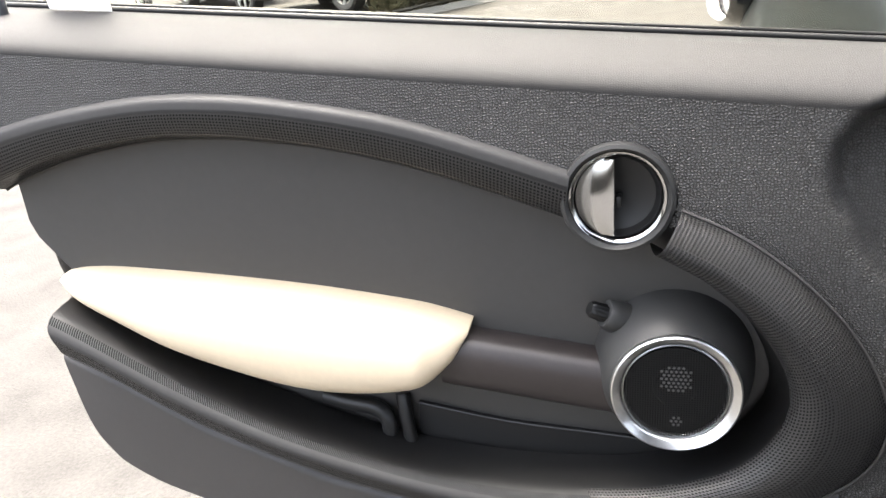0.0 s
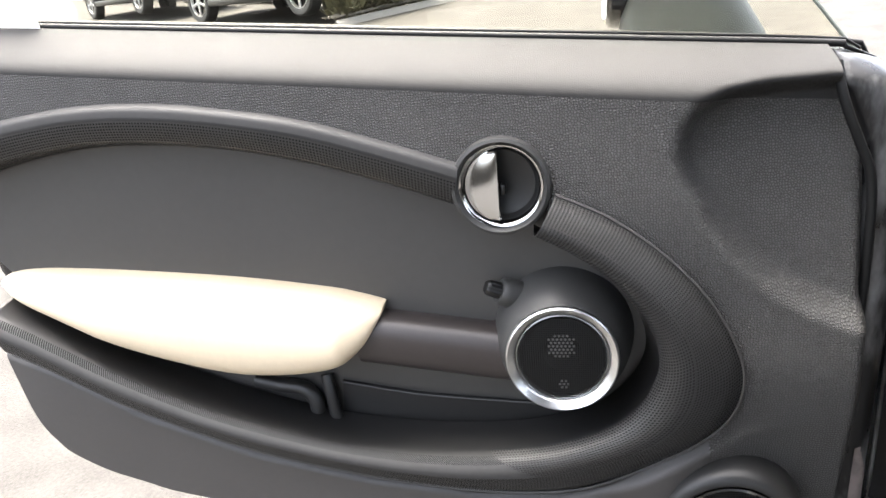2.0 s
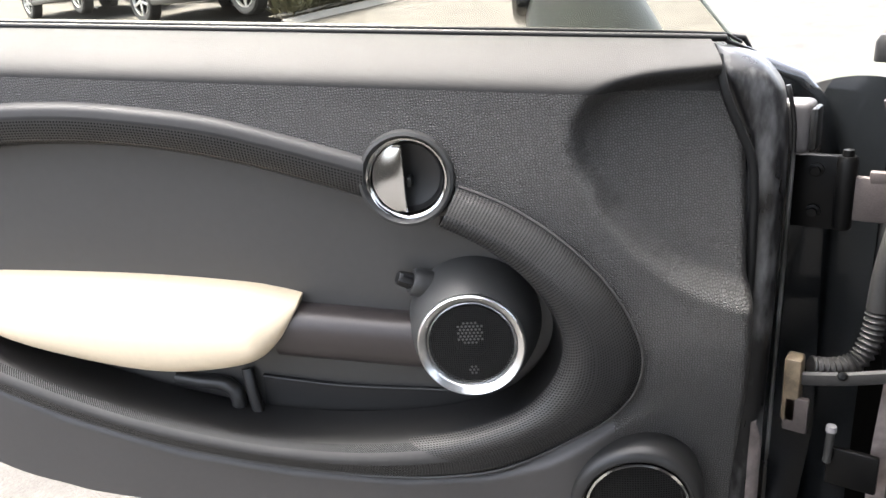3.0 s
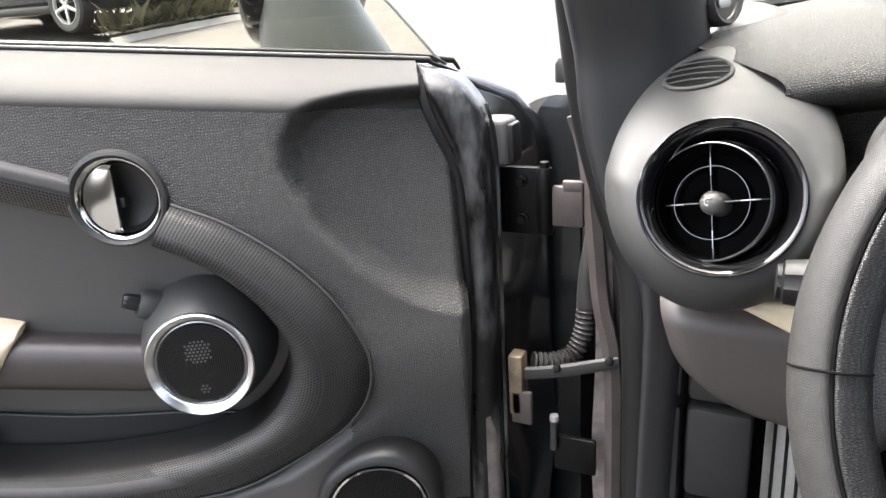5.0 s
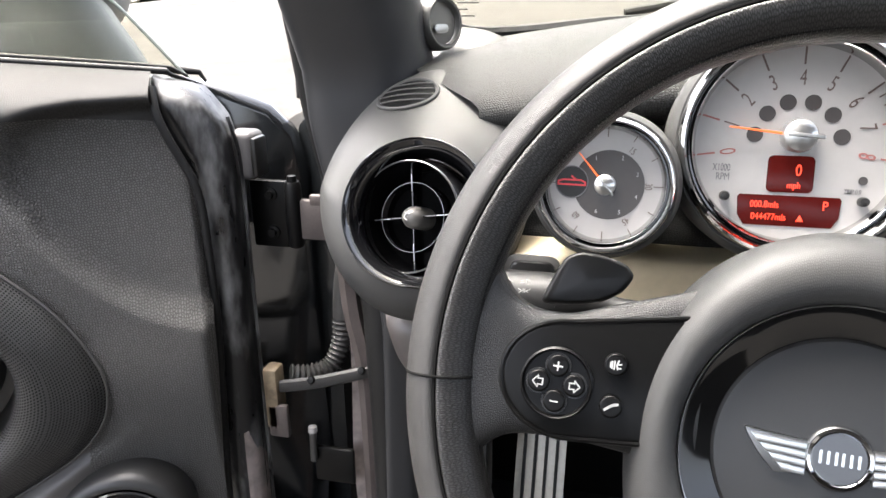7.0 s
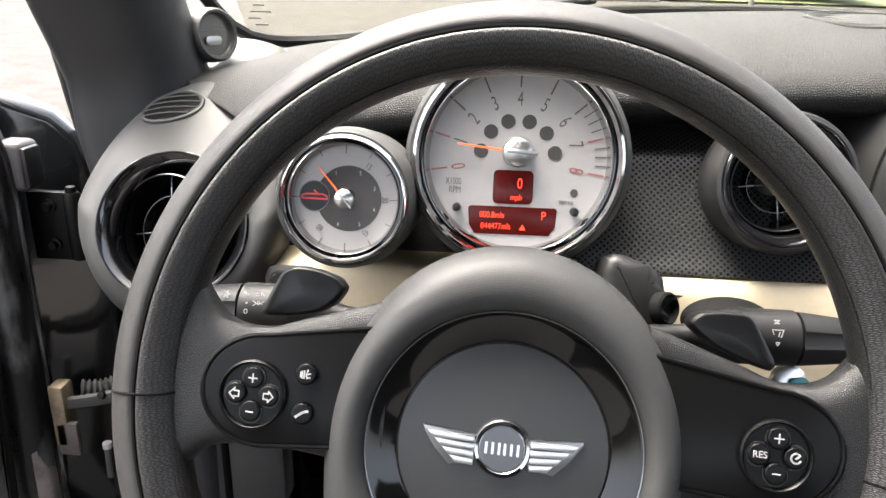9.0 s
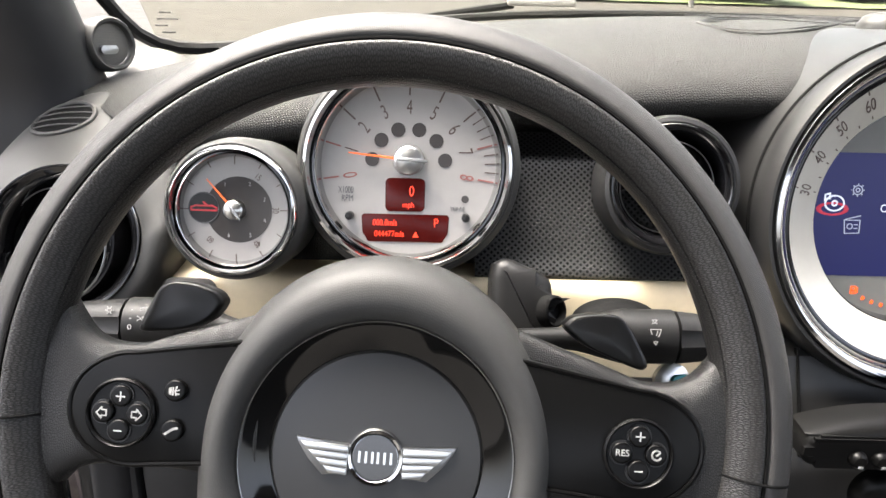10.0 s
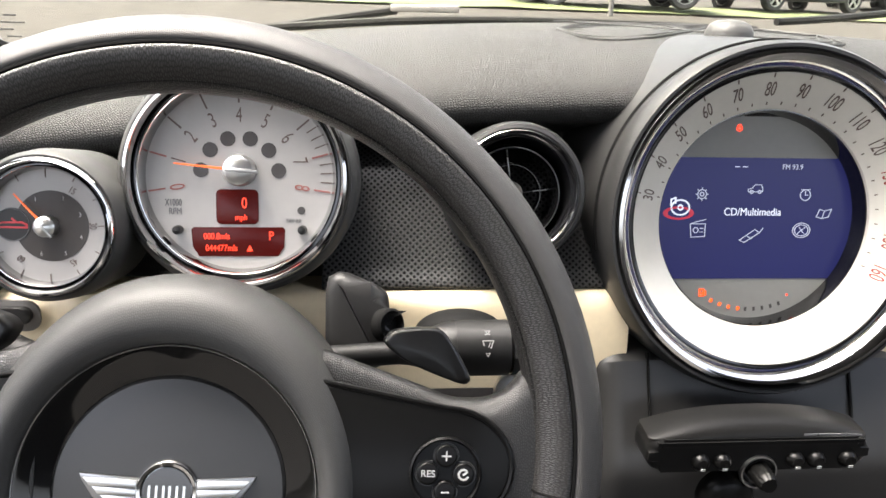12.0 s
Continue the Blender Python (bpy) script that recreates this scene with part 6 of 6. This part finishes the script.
part("case", grid(mirror_point, 48, 28, loop_u=True), M_MIRRORCASE, mirror, sharp=80)
part("foot", grid(foot_point, 10, 36, loop_v=True), M_MIRRORCASE, mirror, sharp=80)
part("glass_edge", moved(grid(lambda u, v: ((.117 + .006 * math.cos(2 * math.pi * v)) * math.copysign(abs(math.cos(2 * math.pi * u)) ** .6, math.cos(2 * math.pi * u)), (.092 + .006 * math.cos(2 * math.pi * v)) * math.copysign(abs(math.sin(2 * math.pi * u)) ** .6, math.sin(2 * math.pi * u)), .014 * math.sin(2 * math.pi * v)), 64, 8, True, True), pose(.058, -.03, .048, 90, 0, 90)), M_PIANO, mirror)
part("mirror_glass", moved(slab(circle2(0, 0, .110, 56, .084), -.002, .001), pose(.060, -.03, .048, 90, 0, 90)), M_MIRROR, mirror, "mirror glass")

# ---- rest of the cabin, closed round the camera ----
wall_right = tagged(part("wall_right", box(1.02, -.30, .72, .06, 1.9, .62, .02), M_CARD), "plain black far door panel", "car body", kind="structure")
wall_rear = tagged(part("wall_rear", box(.33, -1.62, .71, 1.42, .06, .62, .02), M_CARD), "plain black rear bulkhead", "car body", kind="structure")
wall_left = tagged(part("wall_left", box(-.38, -1.32, .71, .06, .62, .62, .02), M_CARD), "plain black rear side panel", "car body", kind="structure")


def roof_point(u, v):
    x, y = -.36 + 1.38 * u, -.06 - 1.58 * v
    return (x, y, 1.40 + .05 * math.sin(math.pi * u) ** .6 - .10 * max(0, v - .6) ** 2)


bm = grid(roof_point, 24, 24)
bmesh.ops.solidify(bm, geom=bm.faces[:], thickness=.02)
roof = tagged(part("ceiling", bm, M_ROOF), "plain black fabric roof lining", "ceiling", kind="structure")

# ---- outside ----
def at_ground(x, y, turn=0.0):
    slope = Vector((.03, -.075, 1)).normalized().to_track_quat("Z", "Y").to_matrix().to_4x4()
    return Matrix.Translation((x, y, ground_z(x, y))) @ slope @ Matrix.Rotation(slope.to_euler().z * -1 + radians(turn), 4, "Z")


def upright(x, y, turn=0.0):
    return pose(x, y, ground_z(x, y), 0, 0, turn)


def parked_car(paint, label, m):
    """A parked car, 4.5 m long, nose to local +x."""
    car = thing("parked_car", label, "car", m, group="parked cars")
    SEC = [(-2.25, .55, .62, .80), (-2.15, .34, .98, .86), (-1.6, .26, 1.10, .90), (-.6, .24, 1.08, .91), (.6, .24, 1.02, .91), (1.3, .24, .98, .90), (2.0, .27, .84, .86), (2.28, .40, .66, .70)]

    def f(u, v):
        p = spline([(a, b, c) for a, b, c, d in SEC], u)
        w = spline([(d, 0, 0) for a, b, c, d in SEC], u).x
        a = 2 * math.pi * v
        ca, sa = math.cos(a), math.sin(a)
        return (p.x, w * math.copysign(abs(ca) ** .45, ca), (p.y + p.z) / 2 + (p.z - p.y) / 2 * math.copysign(abs(sa) ** .55, sa))
    part("body", grid(f, 40, 36, loop_v=True, cap=True), paint, car, sharp=60)
    CAB = [(-1.95, 1.02, 1.04, .70), (-1.5, 1.0, 1.42, .66), (-.3, 1.0, 1.50, .62), (.4, 1.0, 1.40, .64), (1.15, .98, 1.0, .72)]

    def g(u, v):
        p = spline([(a, b, c) for a, b, c, d in CAB], u)
        w = spline([(d, 0, 0) for a, b, c, d in CAB], u).x
        a = math.pi * v
        ca, sa = math.cos(a), math.sin(a)
        return (p.x, w * math.copysign(abs(ca) ** .6, ca), p.y + (p.z - p.y) * sa ** .6)
    part("cabin", grid(g, 24, 20), M_PIANO, car, "dark glazed cabin")
    for sx in (-1.35, 1.38):
        for sy in (-1, 1):
            w = part("wheel", moved(lathe([(.215, .09), (.24, .105), (.30, .105), (.325, .08), (.33, 0), (.325, -.08)], 40), pose(sx, sy * .80, .33, -90 * sy, 0, 0)), M_TYRE, car, "black tyre on an alloy rim")
            part("rim", moved(lathe([(.20, .06), (.212, .10), (.222, .10), (.225, .06)], 40), pose(sx, sy * .80, .33, -90 * sy, 0, 0)), M_ALLOY, w)
            part("rim_dish", moved(lathe([(.0001, .03), (.205, .03)], 24), pose(sx, sy * .80, .33, -90 * sy, 0, 0)), M_DEEP, w)
            part("spokes", joined(*[moved(box(.115, 0, .08, .20, .045, .03, .01), pose(sx, sy * .80, .33, -90 * sy, 0, 0) @ Matrix.Rotation(radians(72 * k + 18), 4, "Z")) for k in range(5)], moved(lathe([(.0001, .10), (.035, .10), (.045, .07)], 20), pose(sx, sy * .80, .33, -90 * sy, 0, 0))), M_ALLOY, w)
    for sy in (-1, 1):
        part("tail_lamp", box(-2.17, sy * .62, .86, .16, .30, .14, .03), M_TAIL, car, "red tail lamp")
        part("head_lamp", box(2.10, sy * .58, .70, .22, .30, .13, .04), M_SATIN, car)
        part("exhaust", moved(lathe([(.03, .0), (.034, .01), (.034, -.12)], 20), pose(-2.27, sy * .5, .36, 0, -90, 0)), M_CHROME, car)
        part("sill", box(0, sy * .89, .30, 2.1, .05, .10, .02), M_BLACK, car)
    part("bumper", box(-2.24, 0, .50, .10, 1.45, .05, .02), M_CHROME, car, "bright bumper strip")
    part("plate", box(-2.285, 0, .72, .02, .50, .12, .006), M_PAPER, car, "plain pale number plate")
    return car


parked_car(M_DARKCAR, "dark blue parked car on the forecourt with alloy wheels", upright(-9.75, 7.35, 176))
parked_car(M_GREYCAR, "grey parked car on the forecourt with red tail lamps", upright(-15.3, 8.2, 172))
parked_car(M_PAINT, "black parked car on the forecourt with red tail lamps", upright(-19.8, 11.5, 165))
parked_car(M_DARKCAR, "dark parked car beside the grass with bright wheels", upright(5.05, 16.2, -4))
parked_car(M_PAINT, "black parked car beyond the grass with bright wheels", upright(10.4, 18.6, 20))
parked_car(M_GREYCAR, "grey parked car far along the row", upright(15.6, 22.4, 30))


def kerb_x(y):
    return spline([(-7.6, 0, 0), (-7.45, 0, 0), (-7.2, 0, 0), (-6.7, 0, 0), (-5.9, 0, 0)], (y - 6.2) / 5.8).x


def bed_width(y):
    return .3 + 6 * smooth01((y - 8.3) / .8)


def bed_point(u, v):
    y = 6.3 + 5.7 * v
    x = kerb_x(y) - .1 - bed_width(y) * u
    return (x, y, ground_z(x, y) + .10 + .05 * noise.noise((u * 9, v * 9, 0)))


bed = tagged(part("planting_bed", grid(bed_point, 40, 40), M_SOIL), "dry mulched planting bed behind a kerb", "ground", kind="structure")
kerb = tagged(part("kerb", tube([(kerb_x(6.2 + .58 * i), 6.2 + .58 * i, ground_z(kerb_x(6.2 + .58 * i), 6.2 + .58 * i) + .0) for i in range(11)], .08, 4, 40), M_KERB), "pale concrete kerb", "kerb", kind="structure")
lawn = tagged(part("lawn", grid(lambda u, v: (-3 + 30 * u, 12.6 + 8 * u + 2.0 * v, ground_z(-3 + 30 * u, 12.6 + 8 * u + 2.0 * v) + .04 + .03 * noise.noise((u * 30, v * 4, 3))), 120, 16), M_GRASS), "strip of bright mown grass", "grass", kind="structure")
post = thing("sign_post", "thin pale post at the lawn's edge", "post", upright(4.4, 13.9))
part("pole", lathe([(.05, 0), (.05, 1.6), (.0001, 1.62)], 12), M_KERB, post)

rng = random.Random(5)
tuft = bmesh.new()
for i in range(120):
    u, v = rng.random(), rng.random()
    y = 6.6 + 5.4 * v
    x = kerb_x(y) - .25 - bed_width(y) * u
    h, n = rng.uniform(.12, .42), 30
    for k in range(n):
        a, lean = rng.uniform(0, 6.283), rng.uniform(.05, .45)
        w = rng.uniform(.015, .04)
        base = Vector((x + rng.uniform(-.15, .15), y + rng.uniform(-.15, .15), ground_z(x, y) + .05))
        tip = base + Vector((math.cos(a) * lean, math.sin(a) * lean, h * rng.uniform(.6, 1.1)))
        side = Vector((-math.sin(a), math.cos(a), 0)) * w
        mid = base.lerp(tip, .55) + Vector((0, 0, .06))
        vs = [tuft.verts.new(p) for p in (base - side * .5, base + side * .5, mid + side, tip, mid - side)]
        tuft.faces.new(vs)
tagged(part("shrubs", tuft, M_LEAF), "olive and straw-coloured low shrubs in the planting bed", "shrubs", kind="stuff")
note = thing("window_sticker", "white paper sticker on the side window", "sticker", DOOR)
part("paper", slab([(.690, 1.080), (.752, 1.086), (.768, 1.18), (.700, 1.18)], -.4572, -.4560), M_PAPER, note).matrix_local = FLIP
